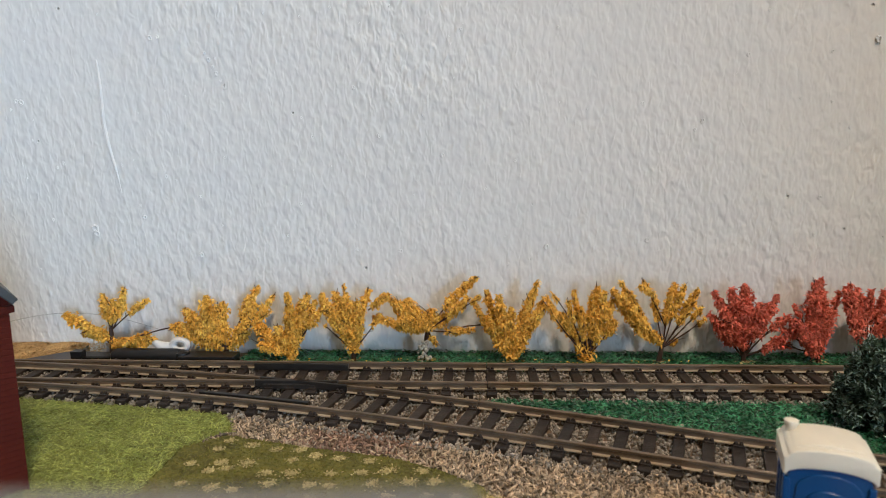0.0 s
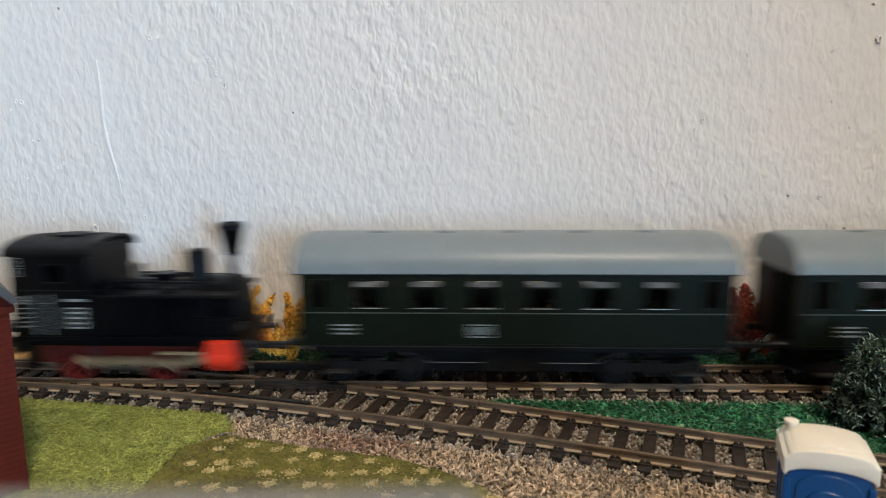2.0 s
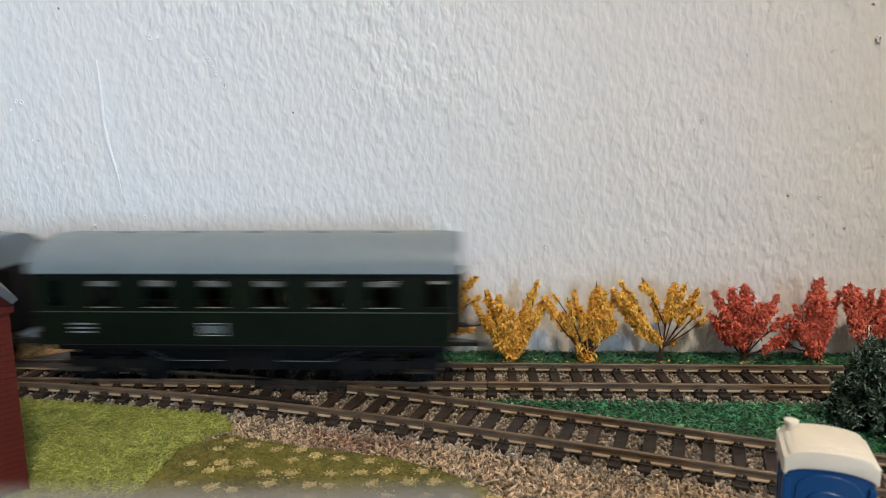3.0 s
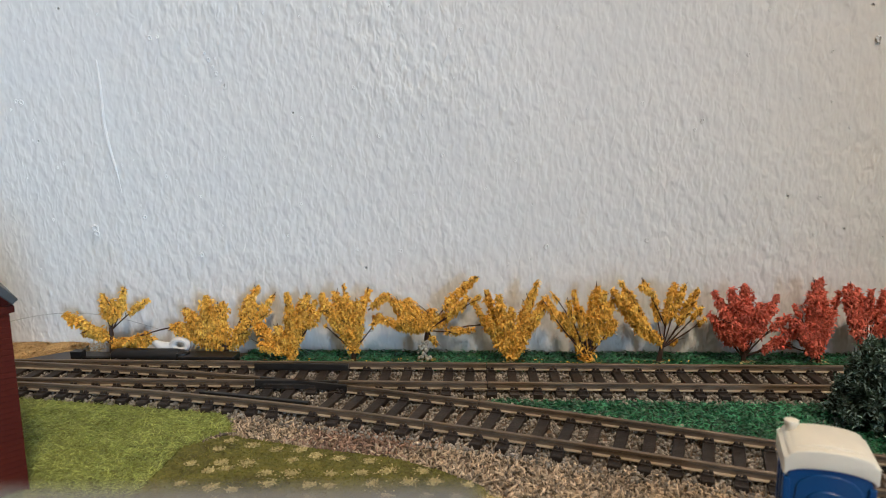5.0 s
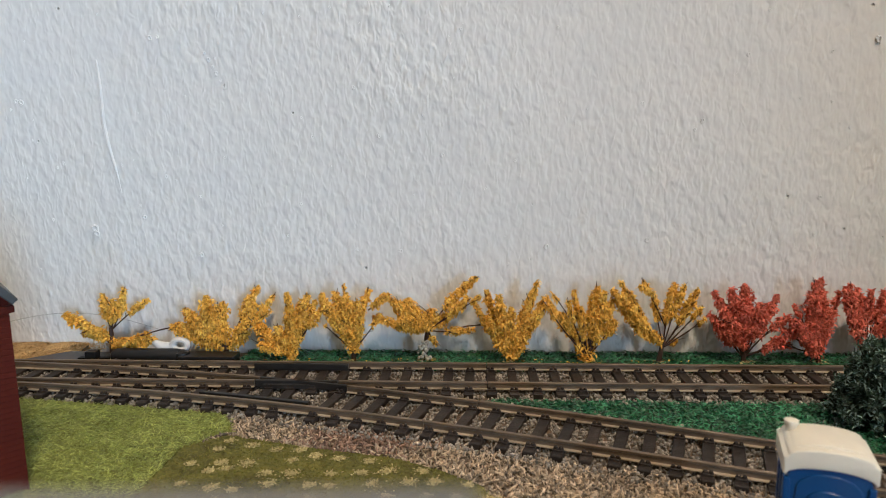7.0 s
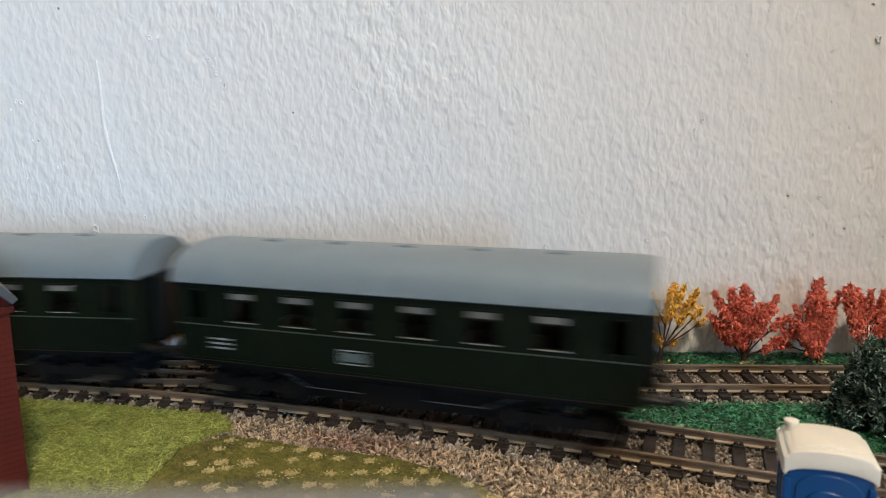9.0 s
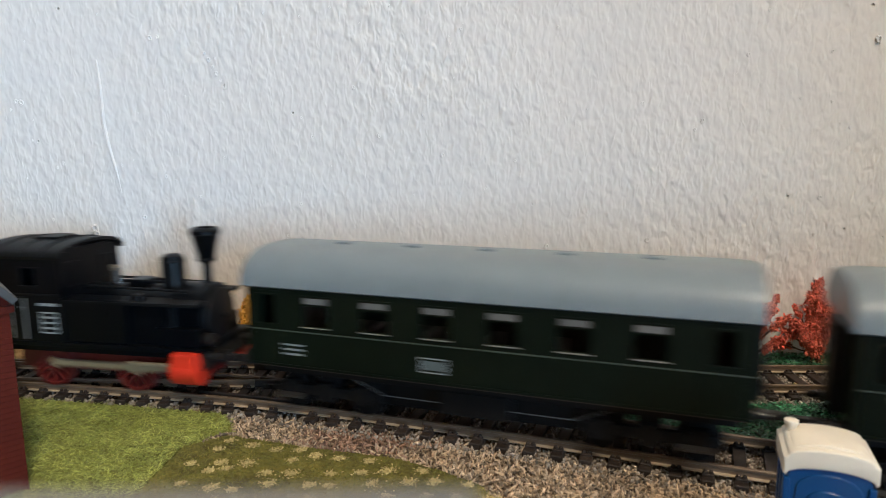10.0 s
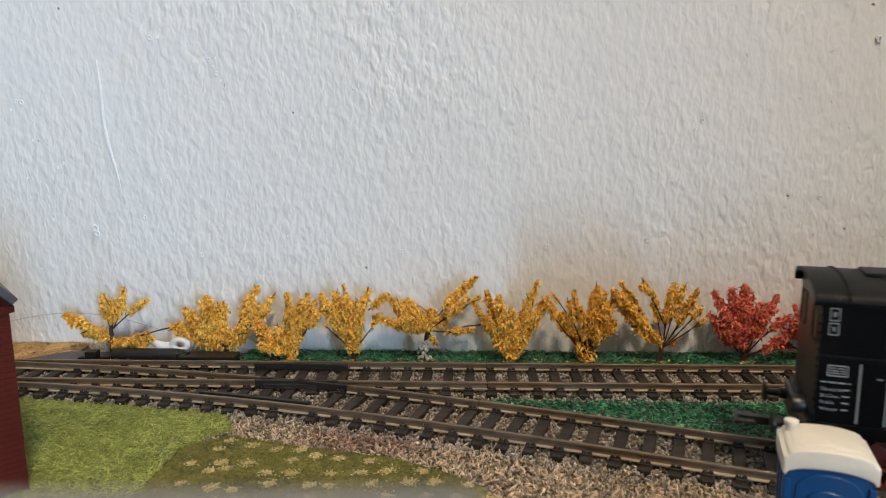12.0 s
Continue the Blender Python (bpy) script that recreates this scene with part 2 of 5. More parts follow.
def branch_offset(k):
    if k < 0:
        return 0.0, 0.0
    q = min(k, REACH)
    slope = 2 * BEND[0] * q + 3 * BEND[1] * q * q + 4 * BEND[2] * q ** 3
    return BEND[0] * q * q + BEND[1] * q ** 3 + BEND[2] * q ** 4 + slope * (k - q), slope


_K = np.arange(0, 1200, 2.0)
_OFF = np.array([branch_offset(k)[0] for k in _K])
_ARC = np.concatenate([[0.0], np.cumsum(np.hypot(np.diff(_K), np.diff(_OFF)))])


def branch_line(s):
    if s < 0:
        return main_line(s)
    k = float(np.interp(s, _ARC, _K))
    off, slope = branch_offset(k)
    x, y, _ = main_line(k)
    return x - N0[0] * off, y - N0[1] * off, HEAD - math.atan(slope)


def beside(point, w):
    x, y, b = point
    return x - math.sin(b) * w, y + math.cos(b) * w, b


def wall_y(x):
    return 231.4 - 0.0435 * x

# ---- the room ----
def slab(name, x0, x1, y0, y1, z0, z1, mat, label, category="wall"):
    ob = part(name, box(x0, x1, y0, y1, z0, z1), mat)
    return tagged(ob, label, category, kind="structure")


def build_room():
    w = bmesh.new()
    xs = (-2300, 2300)
    v = [w.verts.new((x, wall_y(x) + d, z)) for d in (0, 120) for x in xs for z in (-900, 1500)]
    for f in ((0, 2, 3, 1), (4, 5, 7, 6), (0, 1, 5, 4), (2, 6, 7, 3), (1, 3, 7, 5), (0, 4, 6, 2)):
        w.faces.new([v[i] for i in f])
    bmesh.ops.recalc_face_normals(w, faces=w.faces[:])
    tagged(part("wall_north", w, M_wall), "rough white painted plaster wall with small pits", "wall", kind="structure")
    north = bpy.data.objects["wall_north"]
    ridge = bmesh.new()
    last = None
    for i in range(19):
        u = i / 18
        x, z = -118.6 + 5.0 * u * u + 0.35 * math.sin(9 * u), 100 - 45.5 * u
        o = (x, wall_y(x) - 0.25, z)
        if last:
            rod(last, o, 0.15 + 0.55 * math.sin(math.pi * u) ** 0.6, 7, ridge, 0.15 + 0.55 * math.sin(math.pi * min(1, u + 0.055)) ** 0.6)
        last = o
    part("paint_run", ridge, M_wall, north, smooth=True)
    # trail of drips running down to the right
    marks = [(-80.7 + 6.2 * k / 5, 101.7 - 11.4 * k / 5, 0.28 + 0.1 * (k % 2)) for k in range(6)]
    marks += [(-146.5, 85.9, .5), (-148.3, 86.3, .4), (-99.3, 106.9, .45), (-96.7, 107.3, .35), (-124.1, 41.6, .75), (-123.7, 39.8, .6)]
    marks += [(87.4, 77.6, .4), (85.1, 74.7, .3), (0.1, 66.8, .4), (36.1, 34.9, .5), (127.8, 51.7, .4), (-30.1, 89.8, .35), (70.7, 37.2, .45)]
    marks += [(101.2, 98.9, .35), (-133.5, 64.7, .35), (-97, 60, .35), (-105.8, 45.6, .4), (-86.1, 32, .45), (142.5, 103.2, .6), (-14.8, 33.3, .4)]
    for k in range(70):
        marks.append((float(RNG.uniform(-155, 155)), float(RNG.uniform(25, 118)), float(RNG.uniform(0.12, 0.3))))
    for px, pz, r in marks:
        drip = bmesh.new()
        r *= 1.25
        y = wall_y(px) - 0.3 * r
        for k in range(8):
            a0, a1 = 2 * math.pi * k / 8, 2 * math.pi * (k + 1) / 8
            rod((px + r * math.cos(a0), y, pz + 1.25 * r * math.sin(a0)), (px + r * math.cos(a1), y, pz + 1.25 * r * math.sin(a1)),
                (0.62 + 0.25 * math.sin(a0 - 1)) * r, 5, drip)
        part("paint_blister", drip, M_wall, north)
    slab("wall_west", -2400, -2300, -2300, 300, -900, 1500, M_room, "plain pale painted room wall")
    slab("wall_east", 2300, 2400, -2300, 300, -900, 1500, M_room, "plain pale painted room wall")
    cx, cz = WIN[0] * 1000, WIN[2] * 1000
    south = thing("wall_south", "plain pale room wall with a window opening", "wall", kind="structure")
    hw, hh = WIN_HALF[0] * 1000, WIN_HALF[1] * 1000
    for x0, x1, z0, z1 in ((-2400, cx - hw, -900, 1500), (cx + hw, 2400, -900, 1500),
                           (cx - hw, cx + hw, -900, cz - hh), (cx - hw, cx + hw, cz + hh, 1500)):
        part("wall_panel", box(x0, x1, -2320, -2200, z0, z1), M_room, south)
    win = thing("window_1", "white framed window in the room wall", "window", kind="structure")
    for x0, x1, z0, z1 in ((cx - hw, cx + hw, cz - hh, cz - hh + 50), (cx - hw, cx + hw, cz + hh - 50, cz + hh),
                           (cx - hw, cx - hw + 50, cz - hh + 50, cz + hh - 50), (cx + hw - 50, cx + hw, cz - hh + 50, cz + hh - 50)):
        part("window_frame", box(x0, x1, -2300, -2250, z0, z1, 4), M_white, win)
    # added wall, out of view: its edge cuts window light towards the right
    slab("wall_partition", 538, 2300, -720, -600, -900, 1500, M_room, "plain pale unseen wall added to cut off window light")
    slab("ceiling", -2400, 2400, -2320, 400, 1500, 1600, M_room, "plain pale ceiling", "ceiling")
    slab("floor", -2400, 2400, -2320, 400, -1000, -900, M_floor, "brown wooden floor", "floor")
    lamp = thing("pendant_lamp", "white pendant lamp hanging from the ceiling", "lamp", at=pose(LAMP_AT[0], LAMP_AT[1], -0.08))
    part("cord", rod((0, 0, 1310), (0, 0, 1580), 3), M_black, lamp)
    part("shade", turned([(150, 1262), (153, 1264), (60, 1316), (30, 1320), (28, 1316), (56, 1310)], 32), M_white, lamp, smooth=True)


build_room()


# ---- scatter helpers ----


def loose(name, verts, faces, mat, label, category, smooth=False, parent=None):
    me = bpy.data.meshes.new(name)
    me.from_pydata((np.asarray(verts) * MM).tolist(), [], faces.tolist())
    me.materials.append(mat)
    if smooth:
        me.shade_smooth()
    ob = new(name, me)
    if parent is not None:
        ob.parent = parent
        ob["kind"] = "stuff"
        return ob
    return tagged(ob, label, category, kind="stuff")


def inside(poly, p):
    x, y = p[:, 0], p[:, 1]
    r = np.zeros(len(p), bool)
    for (x0, y0), (x1, y1) in zip(poly, poly[1:] + poly[:1]):
        c = (y0 > y) != (y1 > y)
        with np.errstate(divide="ignore", invalid="ignore"):
            r ^= c & (x < (x1 - x0) * (y - y0) / (y1 - y0) + x0)
    return r


def spread(n, x0, x1, y0, y1, keep):
    p = np.stack([RNG.uniform(x0, x1, n), RNG.uniform(y0, y1, n)], 1)
    return p[keep(p)]


def main_w(p):
    return (p[:, 0] - ORIGIN[0]) * N0[0] + (p[:, 1] - ORIGIN[1]) * N0[1]


def branch_w(p):
    k = (p[:, 0] - ORIGIN[0]) * T0[0] + (p[:, 1] - ORIGIN[1]) * T0[1] - TOE
    off = np.interp(k, _K, _OFF, left=0.0)
    slope = np.gradient(_OFF, _K)
    c = np.cos(np.arctan(np.interp(k, _K, slope, left=0.0)))
    return (main_w(p) + off) * c


def blades(centres, length, width, tilt, curl=0.3, tip_width=0.2):
    """Bent tapered strips: centres (n, 3), length and width arrays, tilt from upright in radians."""
    n = len(centres)
    az = RNG.uniform(0, 2 * math.pi, n)
    d = np.stack([np.sin(tilt) * np.cos(az), np.sin(tilt) * np.sin(az), np.cos(tilt)], 1)
    t2 = tilt + curl * RNG.uniform(0.3, 1.6, n)
    d2 = np.stack([np.sin(t2) * np.cos(az), np.sin(t2) * np.sin(az), np.cos(t2)], 1)
    ro = RNG.uniform(0, 2 * math.pi, n)
    side = np.stack([np.cos(ro), np.sin(ro), 0.3 * RNG.normal(size=n)], 1)
    side -= d * np.sum(side * d, 1, keepdims=True)
    side /= np.linalg.norm(side, axis=1, keepdims=True)
    L, W = length[:, None], width[:, None]
    mid = centres + d * L * 0.5
    tip = mid + d2 * L * 0.5
    v = np.stack([centres - side * W / 2, centres + side * W / 2, mid + side * W / 2, mid - side * W / 2, tip + side * W * tip_width,
                  tip - side * W * tip_width], 1).reshape(-1, 3)
    b = np.arange(n)[:, None] * 6
    f = np.concatenate([b + np.array([[0, 1, 2, 3]]), b + np.array([[3, 2, 4, 5]])])
    return v, f


def rocks(centres, size, flat=(1, 1, 1)):
    """Irregular stones on centres (n, 3)."""
    own = bmesh.new()
    bmesh.ops.create_icosphere(own, subdivisions=1, radius=1)
    base = np.array([v.co[:] for v in own.verts])
    faces = np.array([[v.index for v in f.verts] for f in own.faces])
    own.free()
    n = len(centres)
    v = base[None] * RNG.uniform(0.62, 1.15, (n, len(base), 1)) * np.array(flat) * RNG.uniform(0.7, 1.25, (n, 1, 3))
    q = RNG.normal(size=(n, 4))
    q /= np.linalg.norm(q, axis=1, keepdims=True)
    w, x, y, z = q.T
    rot = np.stack([np.stack([1 - 2 * (y * y + z * z), 2 * (x * y - z * w), 2 * (x * z + y * w)], 1),
                    np.stack([2 * (x * y + z * w), 1 - 2 * (x * x + z * z), 2 * (y * z - x * w)], 1),
                    np.stack([2 * (x * z - y * w), 2 * (y * z + x * w), 1 - 2 * (x * x + y * y)], 1)], 1)
    v = np.einsum("nij,nkj->nki", rot, v) * size[:, None, None] + centres[:, None]
    f = faces[None] + (np.arange(n) * len(base))[:, None, None]
    return v.reshape(-1, 3), f.reshape(-1, 3)


def at_height(p, z):
    return np.column_stack([p, np.broadcast_to(z, len(p))])


# ---- board and ground covers ----
def sheet(name, poly, z0, z1, mat, label, category):
    own = bmesh.new()
    vs = [own.verts.new((x, y, z1)) for x, y in poly]
    f = own.faces.new(vs)
    ext = bmesh.ops.extrude_face_region(own, geom=[f])
    for v in ext["geom"]:
        if isinstance(v, bmesh.types.BMVert):
            v.co.z = z0
    bmesh.ops.recalc_face_normals(own, faces=own.faces[:])
    return tagged(part(name, own, mat), label, category, kind="structure")


GRASS = [(-126.0, 190.0), (-96.0, 184.5), (-61.0, 177.5), (-56.0, 166.0), (-66.0, 157.0), (-67.0, 141.0), (-70.0, 95.0), (-200.0, 95.0),
         (-200.0, 197.0)]
MOSS = [(-56.5, 163.5), (-44.0, 159.5), (-32.0, 155.5), (-12.0, 150.0), (-2.0, 144.5), (8.0, 137.0), (13.0, 126.0), (14.0, 90.0), (-69.5, 95.0), (-66.5, 141.0),
        (-65.5, 157.0)]


def build_ground():
    sheet("ground", [(-1250, -120), (900, -120), (900, wall_y(900) - 0.5), (-1250, wall_y(-1250) - 0.5)], -22, -4.2, M_board,
          "brown painted baseboard of a model railway", "baseboard")
    table = thing("layout_table", "brown wooden table that carries the model railway", "table", at=pose(0, 0, 0))
    for x in (-1150, -150, 800):
        for y in (-60, 170):
            part("leg", box(x - 25, x + 25, y - 25, y + 25, -900, -62), M_floor, table)
    part("tabletop", box(-1200, 850, -110, 220, -62, -22.4), M_floor, table)
    sheet("grass_mat", GRASS, -4.1, -3.6, M_grass_base, "light green grass mat backing", "grass")
    sheet("moss_mat", MOSS, -4.1, -3.5, M_moss, "olive green foam mat with pale cream spots", "ground cover")
    # light green fibres
    p = spread(70000, -140, -54, 100, 191, lambda p: inside(GRASS, p))
    n = len(p)
    keep = (RNG.uniform(size=n) < 0.85)
    p = p[keep]
    n = len(p)
    v, f = blades(at_height(p, -3.7), RNG.uniform(0.9, 2.6, n), RNG.uniform(0.09, 0.18, n), RNG.uniform(0.8, 1.5, n), 0.5)
    loose("grass", v, f, M_grass, "light green static grass fibres", "grass")
    # olive fibres and cream spots
    p = spread(26000, -70, 15, 95, 164, lambda p: inside(MOSS, p))
    n = len(p)
    v, f = blades(at_height(p, -3.6), RNG.uniform(0.5, 1.1, n), RNG.uniform(0.15, 0.3, n), RNG.uniform(0.6, 1.5, n), 0.5)
    loose("moss", v, f, M_moss_fibre, "short olive foam fibres", "ground cover")
    spots = [(-60 + 7.2 * i + (3.6 if j % 2 else 0) + RNG.uniform(-2.2, 2.2), 100 + 6.2 * j + RNG.uniform(-2, 2)) for i in range(11) for j in range(11)]
    spots = np.array(spots)
    spots = spots[inside(MOSS, spots)]
    reach = RNG.uniform(0.8, 1.7, len(spots))
    pick = np.repeat(np.arange(len(spots)), 200)
    a, r = RNG.uniform(0, 2 * math.pi, len(pick)), np.abs(RNG.normal(0, 0.62, len(pick)))
    p = spots[pick] + np.stack([np.cos(a) * r * reach[pick] * 1.15, np.sin(a) * r * reach[pick]], 1)
    n = len(p)
    v, f = blades(at_height(p, -3.35), RNG.uniform(0.35, 0.7, n), RNG.uniform(0.16, 0.34, n), RNG.uniform(1.0, 1.6, n), 0.3)
    loose("cream_tufts", v, f, M_cream, "pale cream tufts in the olive mat", "ground cover")
    # dark green flock: strip by the wall and wedge between the tracks
    sheet("flock_strip", [(-70, 216), (330, 197.5), (330, wall_y(330) - 1), (-70, wall_y(-70) - 1)], -4.15, -3.4, M_flock_base,
          "dark green flocked strip along the wall", "ground cover")

    sheet("flock_wedge", [(13, 187.5), (330, 171), (330, 100), (120, 143), (66, 164.5), (40, 174.5)], -4.15, -3.6, M_flock_base,
          "dark green flocked wedge between the tracks", "ground cover")

    def strip(p):
        return (main_w(p) > 13.2) & (p[:, 1] < wall_y(p[:, 0]) - 0.6) & (p[:, 0] > -70 + RNG.normal(0, 0.7, len(p)))

    p = spread(46000, -72, 190, 200, 236, strip)
    q = spread(34000, 10, 150, 120, 190, lambda p: (main_w(p) < -15.6 + RNG.normal(0, 0.7, len(p))) & (branch_w(p) > 12.0) & (p[:, 0] > 12.5 + RNG.normal(0, 1, len(p))))
    for c, z in ((p, -3.4), (q, -3.5)):
        n = len(c)
        v, f = blades(at_height(c, z + RNG.uniform(0, 0.5, n)), RNG.uniform(0.9, 2.0, n), RNG.uniform(0.22, 0.42, n), RNG.uniform(0.7, 1.65, n), 0.6)
        loose("flock", v, f, M_flock, "dark green shredded foam flock", "ground cover")
    # tan sand bank behind the switch machine
    own = bmesh.new()
    for i in range(41):
        x = -330 + i * 5.0
        for w, z in ((13.5, -4.3), (16.0, -3.2), (21, -2.1), (26, -1.2), (29.6, -0.6)):
            k = x - ORIGIN[0]
            own.verts.new((x, ORIGIN[1] + math.tan(HEAD) * k + w + 0.3 * math.sin(i * 1.7 + w), z + (0.35 * math.sin(i * 2.3 + w * 3) if z > -4 else 0)))
    own.verts.ensure_lookup_table()
    for i in range(40):
        for j in range(4):
            a = i * 5 + j
            own.faces.new([own.verts[t] for t in (a, a + 5, a + 6, a + 1)])
    tagged(part("sand_bank", own, M_sand, smooth=True), "tan flocked bank at the foot of the wall", "ground cover", kind="structure")
    p = spread(7000, -175, -122, 215, 242, lambda p: (main_w(p) > 15) & (main_w(p) < 30))
    n = len(p)
    hz = np.interp(main_w(p), (13.5, 16, 21, 26, 29.6), (-4.3, -3.2, -2.1, -1.2, -0.6))
    v, f = blades(at_height(p, hz - 0.1), RNG.uniform(0.5, 1.3, n), RNG.uniform(0.1, 0.25, n), RNG.uniform(0.7, 1.5, n), 0.4)
    loose("sand_fibres", v, f, M_sand, "short tan fibres on the bank", "ground cover")


build_ground()


# ---- tracks ----
RAIL = [(-0.4, -1.85), (0.4, -1.85), (0.28, -1.5), (0.26, -0.74), (0.5, -0.56), (0.5, -0.08), (0.42, 0.0),
        (-0.42, 0.0), (-0.5, -0.08), (-0.5, -0.56), (-0.26, -0.74), (-0.28, -1.5)]
FOOT = [(-1.15, -2.11), (1.15, -2.11), (1.15, -1.92), (0.35, -1.75), (-0.35, -1.75), (-1.15, -1.92)]
PLATE = [(-0.55, -2.1), (0.55, -2.1), (0.55, -0.1), (0.45, 0.0), (-0.45, 0.0), (-0.55, -0.1)]
GAUGE = 8.7
PITCH = 6.7593


def along(line, w, s0, s1, step=6.0):
    n = max(2, int(abs(s1 - s0) / step) + 1)
    return [beside(line(s0 + (s1 - s0) * i / (n - 1)), w) for i in range(n)]


def sleeper_mesh(near, far, clips):
    """One sleeper across the track, from -near to far, with chairs and bolts at the rails in clips."""
    own = box(-1.45, 1.45, -near, far, -3.9, -2.12, 0.18, segments=1)
    for c in clips:
        for side in (-1, 1):
            y = c + side * 1.55
            box(-1.25, 1.25, y - 0.75, y + 0.75, -2.2, -1.6, 0.12, own, segments=1)
            for dx in (-0.62, 0.62):
                turned([(0.48, -1.7), (0.48, -1.1), (0.28, -0.9)], 7, own, Matrix.Translation((dx, y, 0)))
    return finish(own)


def tie(mesh, track, point, jitter):
    x, y, b = point
    ob = new("sleeper", mesh)
    ob.parent = track
    ob.matrix_basis = mm(x, y, jitter * 0.12, 0, 0, math.degrees(b) + jitter * 0.9)


def lay_rail(name, line, track):
    rail = part(name, swept(RAIL, line), M_rail_side, track)
    part("rail_foot", swept(FOOT, line), M_rail_foot, rail, "bare pale rail foot")


def build_tracks():
    for_main = thing("straight_track", "straight model railway track with rusty rails on dark brown plastic sleepers", "railway track",
                     kind="structure")
    for_branch = thing("branch_track", "diverging model railway track with rusty rails on dark plastic sleepers", "railway track", kind="structure")
    turnout = thing("turnout", "model railway turnout with black plastic frog and guard rails", "railway turnout", kind="structure")
    lay_rail("rail", along(main_line, GAUGE, -900, -60, 40), for_main)
    lay_rail("rail", along(main_line, GAUGE, -59.7, 228), turnout)
    lay_rail("rail", along(main_line, GAUGE, 228.3, 1050, 40), for_main)
    lay_rail("rail", along(main_line, -GAUGE, -900, -2, 40), for_main)
    lay_rail("blade_rail", along(main_line, -GAUGE, 45, 157), turnout)
    lay_rail("rail", along(main_line, -GAUGE, 183, 228), turnout)
    lay_rail("rail", along(main_line, -GAUGE, 228.3, 1050, 40), for_main)
    lay_rail("blade_rail", along(branch_line, GAUGE, 45, 157), turnout)
    lay_rail("rail", along(branch_line, GAUGE, 186, 226), turnout)
    lay_rail("rail", along(branch_line, GAUGE, 226.3, 900), for_branch)
    lay_rail("rail", along(branch_line, -GAUGE, -2, 216), turnout)
    lay_rail("rail", along(branch_line, -GAUGE, 216.3, 900), for_branch)
    # frog, wing rails and guard rails
    part("wing_rail", swept(PLATE, along(main_line, -GAUGE, 157.3, 182.7)), M_frog, turnout)
    part("wing_rail", swept(PLATE, along(branch_line, GAUGE, 157.3, 185.7)), M_frog, turnout)
    part("guard_rail", swept(PLATE, along(main_line, GAUGE - 2.1, 152, 183)), M_frog, turnout)
    part("guard_rail", swept([(w * 1.3, z) for w, z in PLATE], along(branch_line, -GAUGE + 2.6, 146, 181)), M_frog, turnout)
    part("frog", swept([(-1.6, -2.1), (1.6, -2.1), (1.5, -0.9), (-1.5, -0.9)], along(main_line, -GAUGE - 0.4, 160, 182)), M_frog, turnout)
    # sleepers
    plain = sleeper_mesh(13.2, 13.2, (-GAUGE, GAUGE))
    plain.materials.append(M_sleeper)
    start = 175.27
    i = 0
    while start + i * PITCH < 430:
        tie(plain, turnout if start + i * PITCH < 227 else for_main, main_line(start + i * PITCH), RNG.uniform(-1, 1))
        i += 1
    i = 0
    first = float(np.interp(234.5, _K, _ARC)) - 8 * PITCH
    while first + i * PITCH < 400:
        s = first + i * PITCH
        tie(plain, turnout if s < 226 else for_branch, branch_line(s), RNG.uniform(-1, 1))
        i += 1
    s = start - PITCH
    while s > -60:
        off = branch_offset(s)[0]
        mesh = sleeper_mesh(13.2 + off, 13.2, (GAUGE, GAUGE - off, -GAUGE, -GAUGE - off) if off > 4 else (GAUGE, -GAUGE - off))
        mesh.materials.append(M_sleeper)
        tie(mesh, turnout, main_line(s), RNG.uniform(-0.6, 0.6))
        s -= PITCH
    rest = bmesh.new()
    for line, runs in ((main_line, ((-900, -62), (431, 1050))), (branch_line, ((401, 900),))):
        for a, b in runs:
            k = a
            while k < b:
                x, y, h = line(k)
                box(-1.45, 1.45, -13.2, 13.2, -3.9, -2.12, 0, rest, Matrix.Translation((x, y, 0)) @ Matrix.Rotation(h, 4, "Z"))
                k += PITCH
    ob = part("far_sleepers", rest, M_sleeper, for_main)
    ob["kind"] = "stuff"
    # ballast
    def bed(p):
        m, b = main_w(p), branch_w(p)
        edge = RNG.normal(0, 0.8, len(p))
        return ((np.abs(m) < 15.2 + edge) | ((np.abs(b) < 16 + edge) & (p[:, 0] > -215))) & ~inside(GRASS, p)

    p = spread(85000, -175, 185, 85, 225, bed)
    n = len(p)
    v, f = rocks(at_height(p, RNG.uniform(-3.9, -2.95, n)), RNG.uniform(0.28, 0.62, n))
    loose("ballast", v, f, M_ballast, "crushed grey-brown ballast stones", "ballast")
    # bark chips in front of the branch
    def front(p):
        return (branch_w(p) < -12.5 + RNG.normal(0, 1.2, len(p))) & ~inside(GRASS, p) & ~inside(MOSS, p) & (p[:, 0] > -62)

    p = spread(62000, -62, 150, 84, 185, front)
    p = p[RNG.uniform(size=len(p)) < np.clip(1.25 - (150 - p[:, 1]) / 130, 0.5, 1)]
    rusty = np.hypot(p[:, 0] + 20, (p[:, 1] - 160) * 2.0) + RNG.normal(0, 5, len(p)) < 15
    for c, mat, label in ((p[~rusty], M_chip, "loose tan bark chips"), (p[rusty], M_straw, "loose rust-brown bark chips")):
        n = len(c)
        v, f = rocks(at_height(c, RNG.uniform(-4.2, -3.3, n)), RNG.uniform(0.5, 1.0, n), (1.6, 0.38, 0.32))
        loose("bark_chips", v, f, mat, label, "ground cover")


build_tracks()


